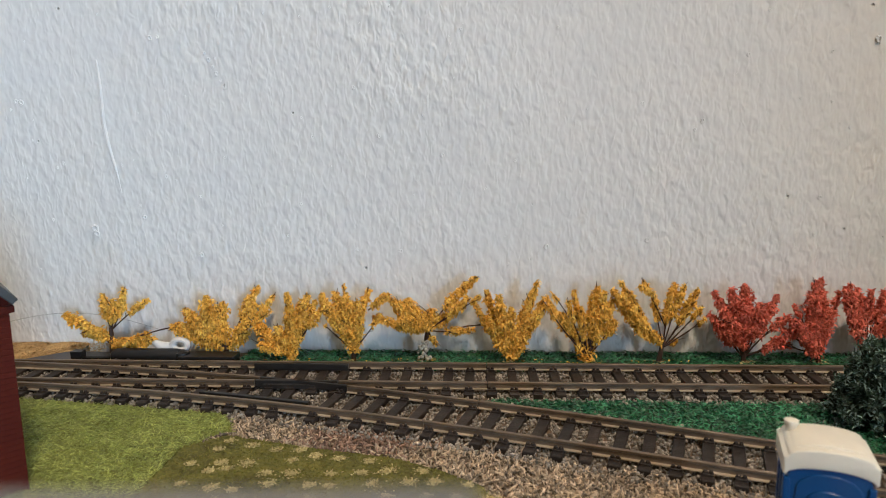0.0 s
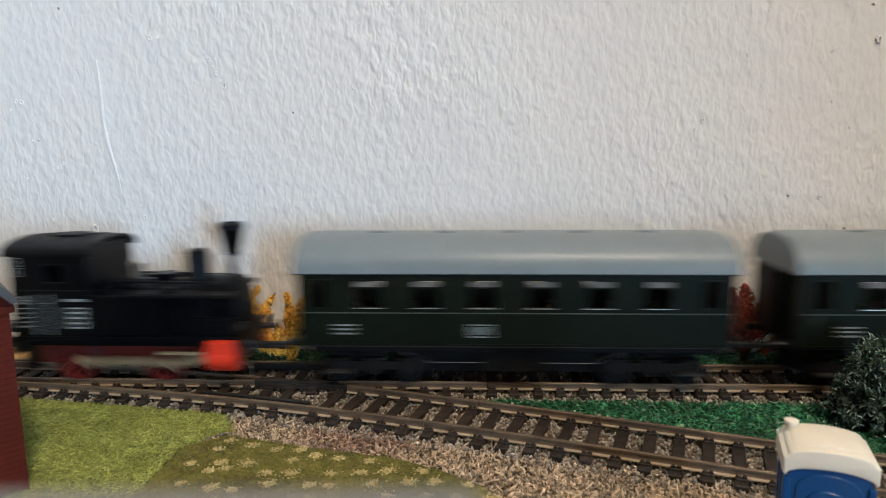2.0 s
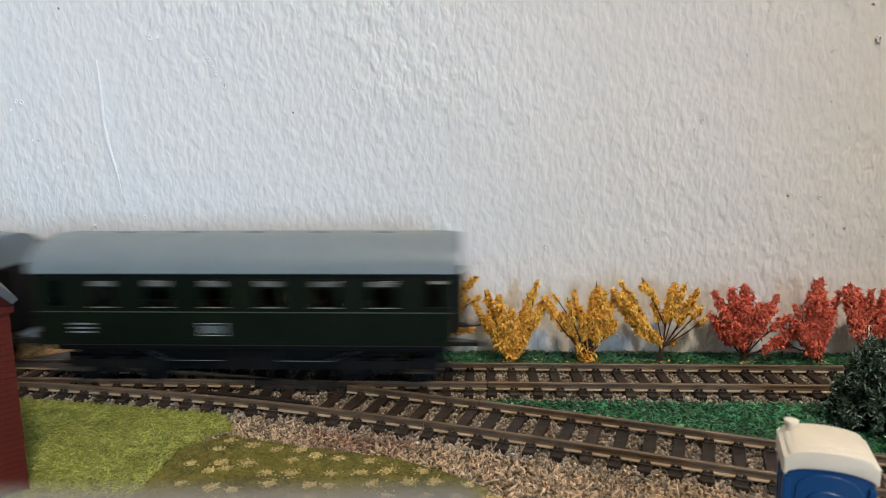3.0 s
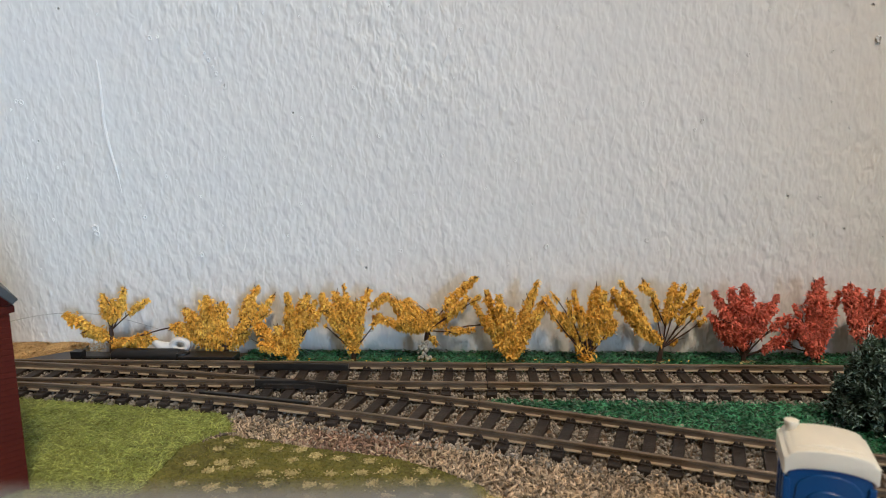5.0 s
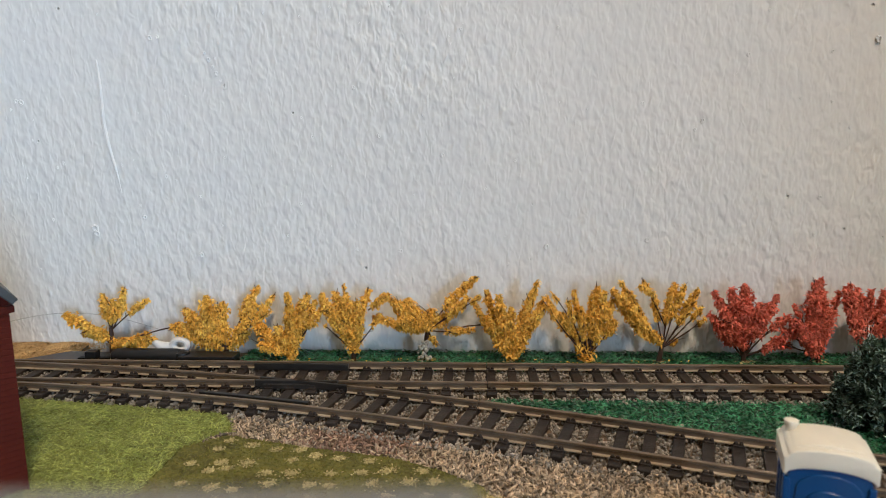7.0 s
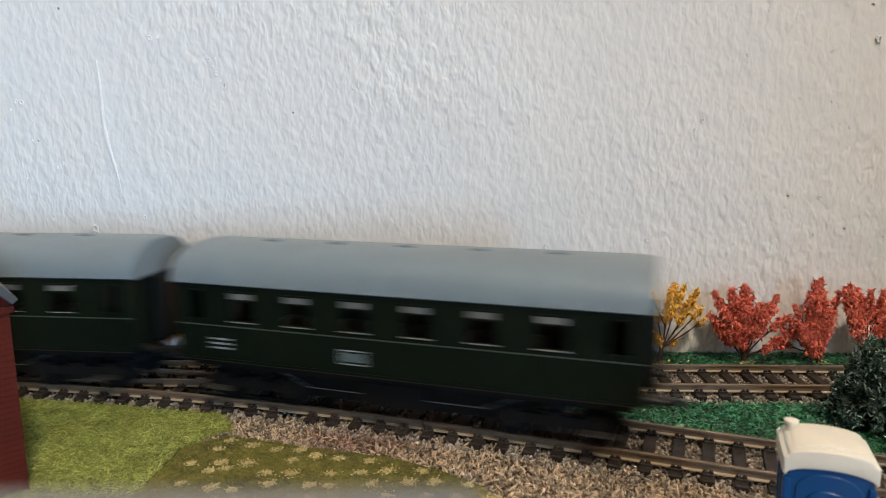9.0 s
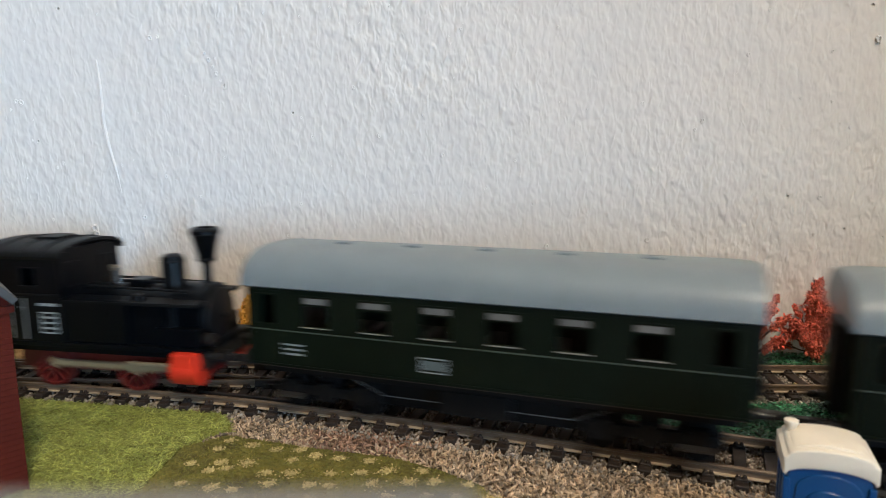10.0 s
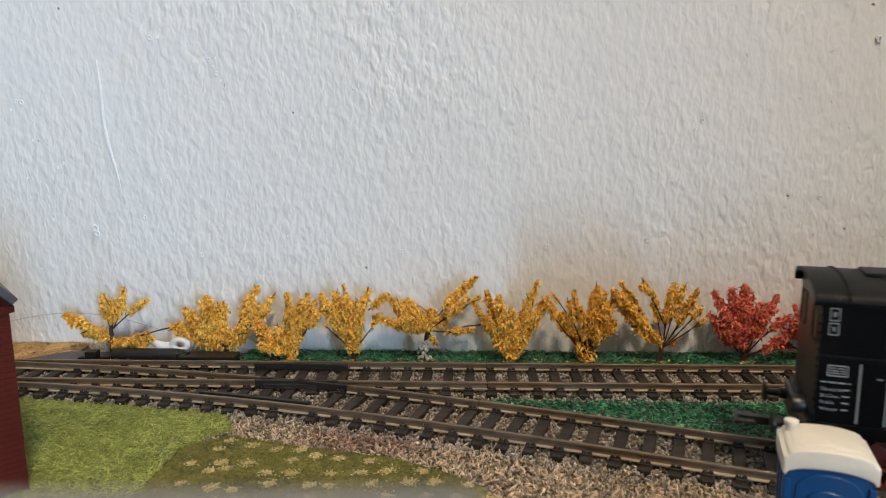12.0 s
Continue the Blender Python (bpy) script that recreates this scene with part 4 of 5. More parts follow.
def build_bits():
    # grey plastic holder right before the lens
    s = thing("plastic_holder", "small grey plastic holder standing at the layout's near edge", "holder", at=mm(0, 0, 0))
    part("lip", box(-17, 1.0, 16.5, 17.5, 56.5, 62.0, 0.3), M_grey, s)
    part("stem", box(-10, -7, 17.5, 19.0, -1.4, 60.0, 0.3), M_grey, s)
    part("foot", box(-18, 1, 10, 26, -4.2, -1.2, 0.4), M_grey, s)
    # white clip by the wall
    c = thing("white_clip", "small curled white plastic clip lying at the wall", "clip", at=mm(-95.5, 223.6, 0.0, 0, 0, -2))
    ring = bmesh.new()
    hoops = []
    for i in range(24):
        a = 2 * math.pi * i / 24
        hoops.append([ring.verts.new(((3.9 + 2.6 * math.cos(a) + 1.15 * math.cos(a) * math.cos(b)), 1.3 * math.sin(b),
                                      2.4 + (1.9 + 1.0 * math.cos(b)) * math.sin(a))) for b in [2 * math.pi * k / 10 for k in range(10)]])
    for p, q in zip(hoops, hoops[1:] + hoops[:1]):
        for k in range(10):
            ring.faces.new((p[k], q[k], q[(k + 1) % 10], p[(k + 1) % 10]))
    bmesh.ops.recalc_face_normals(ring, faces=ring.faces[:])
    part("ring", ring, M_white, c, smooth=True)
    bow = bmesh.new()
    bmesh.ops.create_icosphere(bow, subdivisions=3, radius=1, matrix=Matrix.Translation((-1.6, 0.3, 1.7)) @ Matrix.Rotation(0.2, 4, "Y") @ Matrix.Diagonal((4.6, 1.6, 2.0, 1)))
    for v in bow.verts:
        v.co.z += 0.5 * math.sin(v.co.x * 0.9)
    part("bow", bow, M_white, c, smooth=True)
    # pale flat pebble on the sleepers
    v, f = rocks(np.array([[105.6, 190.6, -1.95]]), np.array([1.5]), (1.0, 1.0, 0.35))
    tagged(loose("pebble", v, f, M_cream, "", "", ), "flat pale flake lying between the rails", "pebble", kind="")
    del bpy.data.objects["pebble"]["kind"]
    # thin wire along the wall
    w = bmesh.new()
    last = None
    for i in range(25):
        u = i / 24
        x = -160 + 58 * u
        o = (x, wall_y(x) - 1.2, 4.5 + 7.5 * math.sin(math.pi * (0.12 + 0.78 * u)) - 2.5 * u)
        if last:
            rod(last, o, 0.05, 5, w)
        last = o
    tagged(part("thin_wire", w, M_wire), "thin dark wire bowed against the wall", "wire")


def build_switch():
    t = thing("switch_machine", "black plastic turnout motor with a slide lever beside the track", "switch machine", at=mm(-104, 222.2, -4.1, 0, 0, math.degrees(HEAD)))
    own = bmesh.new()
    pts = [(-44, -5.5), (33, -5.5), (33, 3.0), (10, 5.0), (-30, 6.5)]
    lo = [own.verts.new((x, y, 0)) for x, y in pts]
    hi = [own.verts.new((x * 0.985, y * 0.93, 2.6)) for x, y in pts]
    own.faces.new(lo[::-1])
    own.faces.new(hi)
    for i in range(5):
        own.faces.new((lo[i], lo[(i + 1) % 5], hi[(i + 1) % 5], hi[i]))
    part("base_plate", own, M_black, t)
    h = bmesh.new()
    turned([(1.2, -12.5), (2.3, -11.6), (2.6, -10.5), (2.6, 10.5), (2.3, 11.8), (1.2, 12.6)], 20, h, Matrix.Translation((1.8, -1.0, 3.4)) @ Matrix.Rotation(math.pi / 2, 4, "Y"))
    part("coil_housing", h, M_black, t, smooth=True)
    part("end_cap", turned([(1.5, 0), (2.7, 0.5), (2.5, 2.2), (0.8, 3.0)], 16, None, Matrix.Translation((14.2, -1.0, 2.6))), M_black, t, smooth=True)
    part("cover_plate", box(14, 33.3, -4.6, 2.2, 2.5, 4.3, 0.4), M_black, t)
    part("slot", box(-22, -9, -2.6, -0.6, 2.55, 2.9), M_under, t)
    for x in (5.5, 9.5):
        part("terminal", turned([(0.9, 0), (0.9, 0.5), (0.4, 0.8)], 12, None, Matrix.Translation((x - 13, -4.4, 2.6))), M_steel, t)
    return part("slide_lever", box(-1.9, 1.9, -1.6, 1.6, 0, 2.6, 0.3), M_black, t)


build_house()
build_toilet()
build_bits()
LEVER = build_switch()


# ---- the train ----
def wheel_mesh(r, width, mat, spokes):
    own = bmesh.new()
    turn = Matrix.Rotation(math.pi / 2, 4, "X")
    n = 24
    if spokes:
        prof = [(r - 1.0, -width / 2), (r, -width / 2), (r, width / 2 - 0.3), (r + 0.5, width / 2), (r - 1.0, width / 2)]
        rings = [[own.verts.new((q * math.cos(2 * math.pi * i / n), q * math.sin(2 * math.pi * i / n), z)) for i in range(n)] for q, z in prof]
        for a, b in zip(rings, rings[1:] + rings[:1]):
            for i in range(n):
                own.faces.new((a[i], a[(i + 1) % n], b[(i + 1) % n], b[i]))
        turned([(1.3, -width / 2 - 0.2), (1.3, width / 2)], 14, own)
        for k in range(spokes):
            box(0.9, r - 0.8, -0.32, 0.32, -width / 2 + 0.2, width / 2 - 0.3, 0, own, Matrix.Rotation(2 * math.pi * k / spokes, 4, "Z"))
        box(-r * 0.86, -r * 0.35, -1.6, 1.6, -width / 2, width / 2 - 0.3, 0.2, own)
    else:
        turned([(r - 0.2, -width / 2), (r, -width / 2 + 0.2), (r, width / 2 - 0.4), (r + 0.6, width / 2 - 0.3), (r + 0.6, width / 2)], n, own)
        turned([(1.0, -width / 2 - 0.6), (1.0, width / 2)], 10, own)
        for k in range(4):
            turned([(0.6, -width / 2 - 0.1), (0.6, -width / 2 + 0.1)], 8, own, Matrix.Rotation(k * math.pi / 2, 4, "Z") @ Matrix.Translation((r * 0.55, 0, 0)))
    bmesh.ops.transform(own, matrix=turn.inverted(), verts=own.verts)
    bmesh.ops.recalc_face_normals(own, faces=own.faces[:])
    me = finish(own)
    me.materials.append(mat)
    return me


def buffer_at(parent, x, y, z, way):
    own = bmesh.new()
    m = Matrix.Translation((x, y, z)) @ Matrix.Rotation(way * math.pi / 2, 4, "Y")
    turned([(1.3, 0), (1.3, 1.6), (0.9, 1.7), (0.7, 4.2), (2.2, 4.4), (2.4, 4.9), (1.6, 5.3)], 16, own, m)
    part("buffer", own, M_black, parent, smooth=True)


def side_wall(name, parent, y, thick, x0, x1, z0, z1, holes, mat):
    """An upright wall at y with rectangular openings (x0, x1, z0, z1), all of one height."""
    own = bmesh.new()
    xs = sorted({x0, x1, *[v for h in holes for v in h[:2]]})
    zs = sorted({z0, z1, *[v for h in holes for v in h[2:]]})
    grid = [[own.verts.new((x, y, z)) for z in zs] for x in xs]
    for i in range(len(xs) - 1):
        for j in range(len(zs) - 1):
            cx, cz = (xs[i] + xs[i + 1]) / 2, (zs[j] + zs[j + 1]) / 2
            if not any(p < cx < q and r < cz < t for p, q, r, t in holes):
                own.faces.new((grid[i][j], grid[i + 1][j], grid[i + 1][j + 1], grid[i][j + 1]))
    ext = bmesh.ops.extrude_face_region(own, geom=own.faces[:])
    for v in ext["geom"]:
        if isinstance(v, bmesh.types.BMVert):
            v.co.y += thick
    bmesh.ops.recalc_face_normals(own, faces=own.faces[:])
    return part(name, own, mat, parent)


def bars(parent, label, x0, x1, z0, z1, y, rows, mat=None, fill=0.55, ragged=True):
    own = bmesh.new()
    h = (z1 - z0) / rows
    for i in range(rows):
        a = x0
        z = z1 - (i + 0.5) * h
        while a < x1 - 0.3:
            w = float(RNG.uniform(0.7, 1.7)) if ragged else x1 - x0
            box(a, min(x1, a + w), y - 0.05, y + 0.05, z - h * fill / 2, z + h * fill / 2, 0, own)
            a += w + 0.35
    return part("lettering", own, mat or M_letter, parent, label)


def frame_plate(parent, name, x0, x1, z0, z1, y, t, mat):
    own = bmesh.new()
    for a, b, c, d in ((x0, x1, z0, z0 + t), (x0, x1, z1 - t, z1), (x0, x0 + t, z0 + t, z1 - t), (x1 - t, x1, z0 + t, z1 - t)):
        box(a, b, y - 0.08, y + 0.08, c, d, 0, own)
    return part(name, own, mat, parent)


WHEELS = []
COACH_R, LOCO_R = 5.0, 5.9


def build_coach():
    c = thing("passenger_coach", "dark green model passenger coach with grey arched roof", "railway coach", group="coaches of the train")
    L, W = 61.8, 15.6
    Z0, Z1 = 13.2, 34.6
    wins = [-41.2, -24.8, -8.4, 8.0, 24.4, 40.8]
    holes = [(-58.1, -53.3)] + [(u - 3.8, u + 3.8) for u in wins] + [(53.3, 58.1)]
    holes = [(a, b, 24.6, 32.4) for a, b in holes]
    for y, t in ((-W, 0.9), (W - 0.9, 0.9)):
        w = side_wall("side_wall", c, y, t, -L, L, Z0, Z1, holes, M_coach)
        out = y - 0.12 if y < 0 else y + t + 0.12
        for a, b, z0, z1 in holes:
            frame_plate(w, "window_frame", a - 0.35, b + 0.35, z0 - 0.35, z1 + 0.35, out, 0.4, M_coach)
            pane = part("window_pane", box(a, b, y + t / 2 - 0.12, y + t / 2 + 0.12, z0, z1), M_glass, w)
            pane.visible_shadow = False
            if b - a > 6:
                part("sash_bar", box(a, b, out - 0.1, out + 0.1, z1 - 2.3, z1 - 2.0), M_coach, w)
                # pale strip imitates brightness seen through and reflected in the pane
                part("vent_flap", box(a + 0.5, b - 0.5, out - 0.1, out + 0.12, z1 - 1.75, z1 - 0.25), M_pale, w)
                part("window_sill", box(a, b, out - 0.25, out + 0.15, z0 - 0.3, z0 - 0.05), M_alu, w)
        yy = -W - 0.1 if y < 0 else W + 0.1
        part("waist_strip", box(-L, L, yy - 0.12, yy + 0.12, 22.85, 23.15), M_line, w)
        part("sill_strip", box(-L, L, yy - 0.12, yy + 0.12, 13.3, 13.9), M_coach, w)
        bars(w, "unreadable pale lettering", -51.8, -45.2, 16.2, 20.0, yy, 3, fill=0.4)
        frame_plate(w, "class_board_frame", -12.6, -5.6, 15.9, 19.7, yy, 0.25, M_letter)
        part("class_board", box(-12.0, -6.2, yy - 0.06, yy + 0.06, 16.7, 18.9), M_board_grey, w, "grey destination board")
        for u in (-60.0, -51.6, 51.6, 60.0):
            part("handrail", rod((u, yy, 15.5), (u, yy, 22), 0.22, 6), M_coach, w)
        for u in (-55.7, 55.7):
            frame_plate(w, "door_frame", u - 3.5, u + 3.5, 13.6, 33.6, yy, 0.28, M_coach)
    for x, s in ((-L, 1), (L, -1)):
        own = bmesh.new()
        a, b = sorted((x, x + s * 0.9))
        for y0, y1, z0, z1 in ((-W + 0.9, -4.2, Z0, Z1), (4.2, W - 0.9, Z0, Z1), (-4.2, 4.2, 31, Z1), (-4.2, 4.2, Z0, 15)):
            box(a, b, y0, y1, z0, z1, 0, own)
        w = part("end_wall", own, M_coach, c)
        e0, e1 = sorted((x - s * 2.6, x))
        part("gangway_frame", box(e0, e1, -5.2, 5.2, 14, 33.2, 0.6), M_under, w)
        part("end_door", box(min(x + s * 0.2, x + s * 0.7), max(x + s * 0.2, x + s * 0.7), -4.2, 4.2, 15, 31), M_coach, w)
        for y in (-9.5, 9.5):
            buffer_at(c, x, y, 12.6, -s)
    # roof: rounded section with drooping rounded ends
    own = bmesh.new()
    n = 20
    rings = []
    for x in np.concatenate([[-63.1, -62.6, -61.2, -58.8], np.linspace(-55.2, 55.2, 9), [58.8, 61.2, 62.6, 63.1]]):
        e = max(0.0, (abs(x) - 55.2) / 7.9)
        k = 1 - 0.07 * e ** 4
        ring = []
        for i in range(n + 1):
            t = math.pi * i / n
            ring.append(own.verts.new((x, 16.3 * math.copysign(abs(math.cos(t)) ** 0.8, math.cos(t)), 34.5 + 9.9 * k * math.sin(t) ** 0.86)))
        ring.append(own.verts.new((x, -15.4, 34.0)))
        ring.append(own.verts.new((x, 15.4, 34.0)))
        rings.append(ring)
    m = n + 3
    for a, b in zip(rings, rings[1:]):
        for i in range(m):
            own.faces.new((a[i], b[i], b[(i + 1) % m], a[(i + 1) % m]))
    own.faces.new(rings[0][::-1])
    own.faces.new(rings[-1])
    bmesh.ops.recalc_face_normals(own, faces=own.faces[:])
    roof = part("roof", own, M_roof, c, "plain grey arched roof", smooth=True)
    for u in (-40, -20, 0, 20, 40):
        part("roof_vent", box(u - 1.9, u + 1.9, -2.2, -0.4, 43.9, 44.9, 0.4), M_roof, roof)
    # inside and below
    part("floor_pan", box(-L + 1, L - 1, -W + 0.9, W - 0.9, 12.6, 14.6), M_inside, c)
    for k, u in enumerate(wins):
        for s in (-1, 1):
            part("bench", box(u + s * 5.6 - 1.2, u + s * 5.6 + 1.2, -14, 3, 14.6, 22.5, 0.4), M_inside if (k + s) % 3 else M_seat_red, c)
    part("partition", box(-50.6, -50.0, -14, 14, 14.6, 33.5), M_inside, c)
    part("partition", box(50.0, 50.6, -14, 14, 14.6, 33.5), M_inside, c)
    part("underframe", box(-L + 2, L - 2, -12.5, 12.5, 10.4, 12.7, 0.3), M_under, c)
    part("equipment_box", box(-25, 25, -8.5, 8.5, 3.2, 10.6, 0.4), M_under, c)
    part("battery_box", box(-9, 9, -12.8, -8.7, 4.6, 10.6, 0.4), M_under, c)
    part("air_tank", turned([(1.2, -7), (2.3, -6.4), (2.3, 6.4), (1.2, 7)], 14, None, Matrix.Translation((2, 11, 8.2)) @ Matrix.Rotation(math.pi / 2, 4, "Y")), M_under, c)
    for y in (-12.2, 12.2):
        part("truss_rod", rod((-24, y, 7.2), (24, y, 7.2), 0.13, 6), M_pale, c)
        for u in (-24, 24):
            part("truss_rod", rod((u, y, 7.2), (u + math.copysign(9, u), y, 10.8), 0.13, 6), M_pale, c)
    wheel = wheel_mesh(COACH_R, 2.6, M_under, 0)
    for u in (-41, 41):
        bog = bmesh.new()
        for y in (-11.4, 11.4):
            box(u - 15, u + 15, y - 0.8, y + 0.8, 4.6, 7.4, 0.4, bog)
            for q in (-10.5, 0, 10.5):
                box(u + q - 2.4, u + q + 2.4, y - 1.4, y + 1.4, 3.4, 8.6, 0.5, bog)
        box(u - 3, u + 3, -11, 11, 6, 10.5, 0.3, bog)
        b = part("bogie", bog, M_under, c)
        part("step_board", box(u + math.copysign(10, u) - 4, u + math.copysign(10, u) + 4, -15.2, -12.8, 4.6, 5.2), M_steel, c)
        for q in (-10.5, 10.5):
            for y, turn in ((-8.3, 0), (8.3, 180)):
                part("wheel", wheel, M_under, b, at=mm(u + q, y, COACH_R, 0, 0, turn))
            part("axle", rod((u + q, -8, COACH_R), (u + q, 8, COACH_R), 0.8, 8), M_steel, b)
    for s in (-1, 1):
        part("coupler", box(*sorted((s * 52, s * 70.2)), -1.1, 1.1, 8.6, 10.2, 0.3), M_black, c)
    return c


def build_loco():
    g = thing("steam_locomotive", "black model tank locomotive with red running gear and balloon chimney", "locomotive")
    R = LOCO_R
    # frame, footplate and beams
    part("main_frame", box(-31, 32, -6.2, 6.2, 4.2, 13.4, 0.3), M_loco_red, g, "dark red frame")
    part("side_frame", box(-29, 24, -12.6, -11.6, 11.6, 13.4, 0.2), M_loco, g)
    part("side_frame", box(-29, 24, 11.6, 12.6, 11.6, 13.4, 0.2), M_loco, g)
    part("footplate", box(-34.2, 35.5, -13.6, 13.6, 13.3, 14.7, 0.25), M_loco, g)
    for x in (-34.4, 34.6):
        part("buffer_beam", box(x - 0.7, x + 0.7, -13.4, 13.4, 8.6, 14.2, 0.2), M_black, g)
        for y in (-9.5, 9.5):
            buffer_at(g, x + math.copysign(0.6, x), y, 11.9, math.copysign(1, x))
        part("lamp", turned([(1.7, 0), (1.9, 0.3), (1.9, 2.2), (1.4, 2.4)], 16, None,
                             Matrix.Translation((x, -10.5, 17.0)) @ Matrix.Rotation(math.copysign(math.pi / 2, x), 4, "Y")), M_black, g, smooth=True)
        part("coupler", box(*sorted((x, x + math.copysign(11.6, x))), -1.1, 1.1, 7.6, 9.4, 0.3), M_black, g)
        part("coupler_hook", box(*sorted((x + math.copysign(8, x), x + math.copysign(12.4, x))), -3.0, 3.0, 7.9, 8.8, 0.3), M_black, g)
    # side tanks, boiler, smokebox
    for y in (-1, 1):
        y0, y1 = sorted((y * 6.0, y * 12.6))
        tank = part("side_tank", box(-9, 11.5, y0, y1, 14.6, 27.6, 0.5), M_loco, g)
        part("tank_band", box(-9, 11.5, *sorted((y * 12.55, y * 12.85)), 26.6, 27.2), M_loco_roof, tank)
        part("tank_filler", turned([(1.6, 27.5), (1.6, 28.8), (1.2, 29.2)], 12, None, Matrix.Translation((14, y * 10, 0))), M_loco_roof, tank)
        part("boiler_casing", box(11.4, 22.5, *sorted((y * 5.5, y * 10.8)), 14.6, 26.0, 0.5), M_loco, g)
        part("walkway", box(11.4, 33.0, *sorted((y * 4.0, y * 13.0)), 26.4, 27.4, 0.2), M_loco_roof, g)
        part("steam_pipe", rod((24, y * 10.6, 14.8), (24, y * 9.2, 26.5), 1.0, 12), M_loco, g)
        part("slide_box", box(20, 33.0, *sorted((y * 5, y * 12.0)), 14.6, 20.0, 0.6), M_loco, g)
        cyl = part("cylinder", turned([(3.6, -4.4), (4.4, -4.0), (4.4, 4.0), (3.6, 4.4)], 20, None,
                                      Matrix.Translation((30.1, y * 12.1, 8.6)) @ Matrix.Rotation(math.pi / 2, 4, "Y")), M_bright_red, g, "bright red cylinder", smooth=True)
        part("steam_chest", box(26.6, 34.2, *sorted((y * 9.0, y * 16.2)), 8.2, 14.0, 0.6), M_bright_red, cyl)
        part("crosshead_guide", box(10.5, 23.6, *sorted((y * 12.4, y * 13.6)), 9.2, 10.0, 0.1), M_rod, g)
        part("steps", box(-30, -25.5, *sorted((y * 12.4, y * 15.2)), 5.2, 5.9, 0.1), M_loco, g)
        part("steps", box(-29.8, -25.7, *sorted((y * 13.6, y * 14.0)), 5.5, 13.6), M_loco, g)
        # boiler pipes and rails
        part("pipe", rod((-5.5, y * 6.8, 30.4), (28, y * 6.8, 29.6), 0.4, 8), M_loco_roof, g)
        part("handrail", rod((20, y * 8.6, 24.5), (33, y * 8.2, 24.5), 0.3, 8), M_steel, g)
    part("boiler", turned([(7.9, -9.2), (8.3, -8.8), (8.3, 22.0), (9.6, 22.1), (9.6, 32.6), (8.8, 33.3)], 32, None,
                           Matrix.Translation((0, 0, 21.5)) @ Matrix.Rotation(math.pi / 2, 4, "Y")), M_loco, g, smooth=True)
    part("smokebox_door", turned([(8.2, 33.2), (7.8, 33.9), (4, 34.6), (0.8, 34.8), (0.7, 35.6)], 28, None,
                                  Matrix.Translation((0, 0, 21.5)) @ Matrix.Rotation(math.pi / 2, 4, "Y")), M_loco_roof, g, smooth=True)
    part("smokebox_saddle", box(21, 32.5, -7.0, 7.0, 13.5, 20, 0.5), M_loco, g)
    chim = part("chimney", turned([(2.6, 28.6), (1.9, 29.6), (1.45, 30.6), (1.4, 36.8), (2.3, 38.0), (3.95, 45.4), (4.3, 45.5), (4.3, 46.6), (3.6, 47.3), (3.1, 47.4), (2.9, 46.0)], 28, None,
                                  Matrix.Translation((30.0, 0, 0))), M_loco, g, "flared black chimney", smooth=True)
    part("chimney_band", turned([(2.5, 37.6), (2.6, 37.8), (2.6, 38.3), (2.4, 38.5)], 24, None, Matrix.Translation((30, 0, 0))), M_loco_roof, chim, smooth=True)
    dome = part("steam_dome", turned([(3.9, 28.2), (3.5, 29.4), (3.45, 37.4), (3.1, 38.7), (2.0, 39.3), (0.5, 39.5)], 28, None, Matrix.Translation((19, 0, 0))), M_loco, g, smooth=True)
    part("dome_band", turned([(3.55, 37.0), (3.65, 37.1), (3.65, 37.4), (3.5, 37.5)], 24, None, Matrix.Translation((19, 0, 0))), M_loco_roof, dome)
    part("sand_box", box(5.5, 11.5, -3.2, 3.2, 29, 31.8, 0.5), M_loco, g)
    part("safety_valve", turned([(1.4, 29), (1.2, 30), (1.2, 34.0), (0.8, 34.6)], 14, None, Matrix.Translation((0.2, 0, 0))), M_steel, g, smooth=True)
    part("whistle", turned([(0.5, 29), (0.5, 33.0), (0.9, 33.2), (0.9, 34.8)], 12, None, Matrix.Translation((-3.2, 3, 0))), M_rod, g, smooth=True)
    part("tank_pipe", rod((0, 0, 30.6), (18, 0, 30.8), 0.5, 8), M_loco_roof, g)
    # cab
    X0, X1, W = -33.0, -9.0, 13.3
    for y, t in ((-W, 0.8), (W - 0.8, 0.8)):
        w = side_wall("cab_side", g, y, t, X0, X1, 14.6, 40.0, [(-21.5, -16.5, 31.2, 36.4)] if y < 0 else [], M_loco)
        yy = y - 0.1 if y < 0 else y + t + 0.1
        part("cab_waist", box(X0, X1, yy - 0.15, yy + 0.15, 28.4, 28.9), M_loco_roof, w)
        for a, b in ((-21.5, -16.5),):
            frame_plate(w, "window_frame", a - 0.3, b + 0.3, 30.9, 36.7, yy, 0.35, M_loco_roof)
        if y < 0:
            part("cab_door", box(-25.0, -21.4, yy - 0.2, yy + 0.1, 15.2, 28.0, 0.1), M_loco, w)
        for u in (-25.6, -20.8):
            part("handrail", rod((u, yy + math.copysign(0.35, y), 15.4), (u, yy + math.copysign(0.35, y), 27.6), 0.2, 6), M_letter, w)
        if y < 0:
            for k, text in enumerate(("", "Gew.Lok", "Br.Gew.", "Kohle", "Wasser")):
                z = 22.9 - 1.38 * k
                if text:
                    words(w, text, -32.2, yy - 0.05, z, 1.05)
                    bars(w, "unreadable pale lettering", -28.3, -27.1, z, z + 0.8, yy, 1, fill=0.36)
                else:
                    bars(w, "unreadable pale lettering", -32.2, -27.0, z, z + 0.8, yy, 1, fill=0.36)
        else:
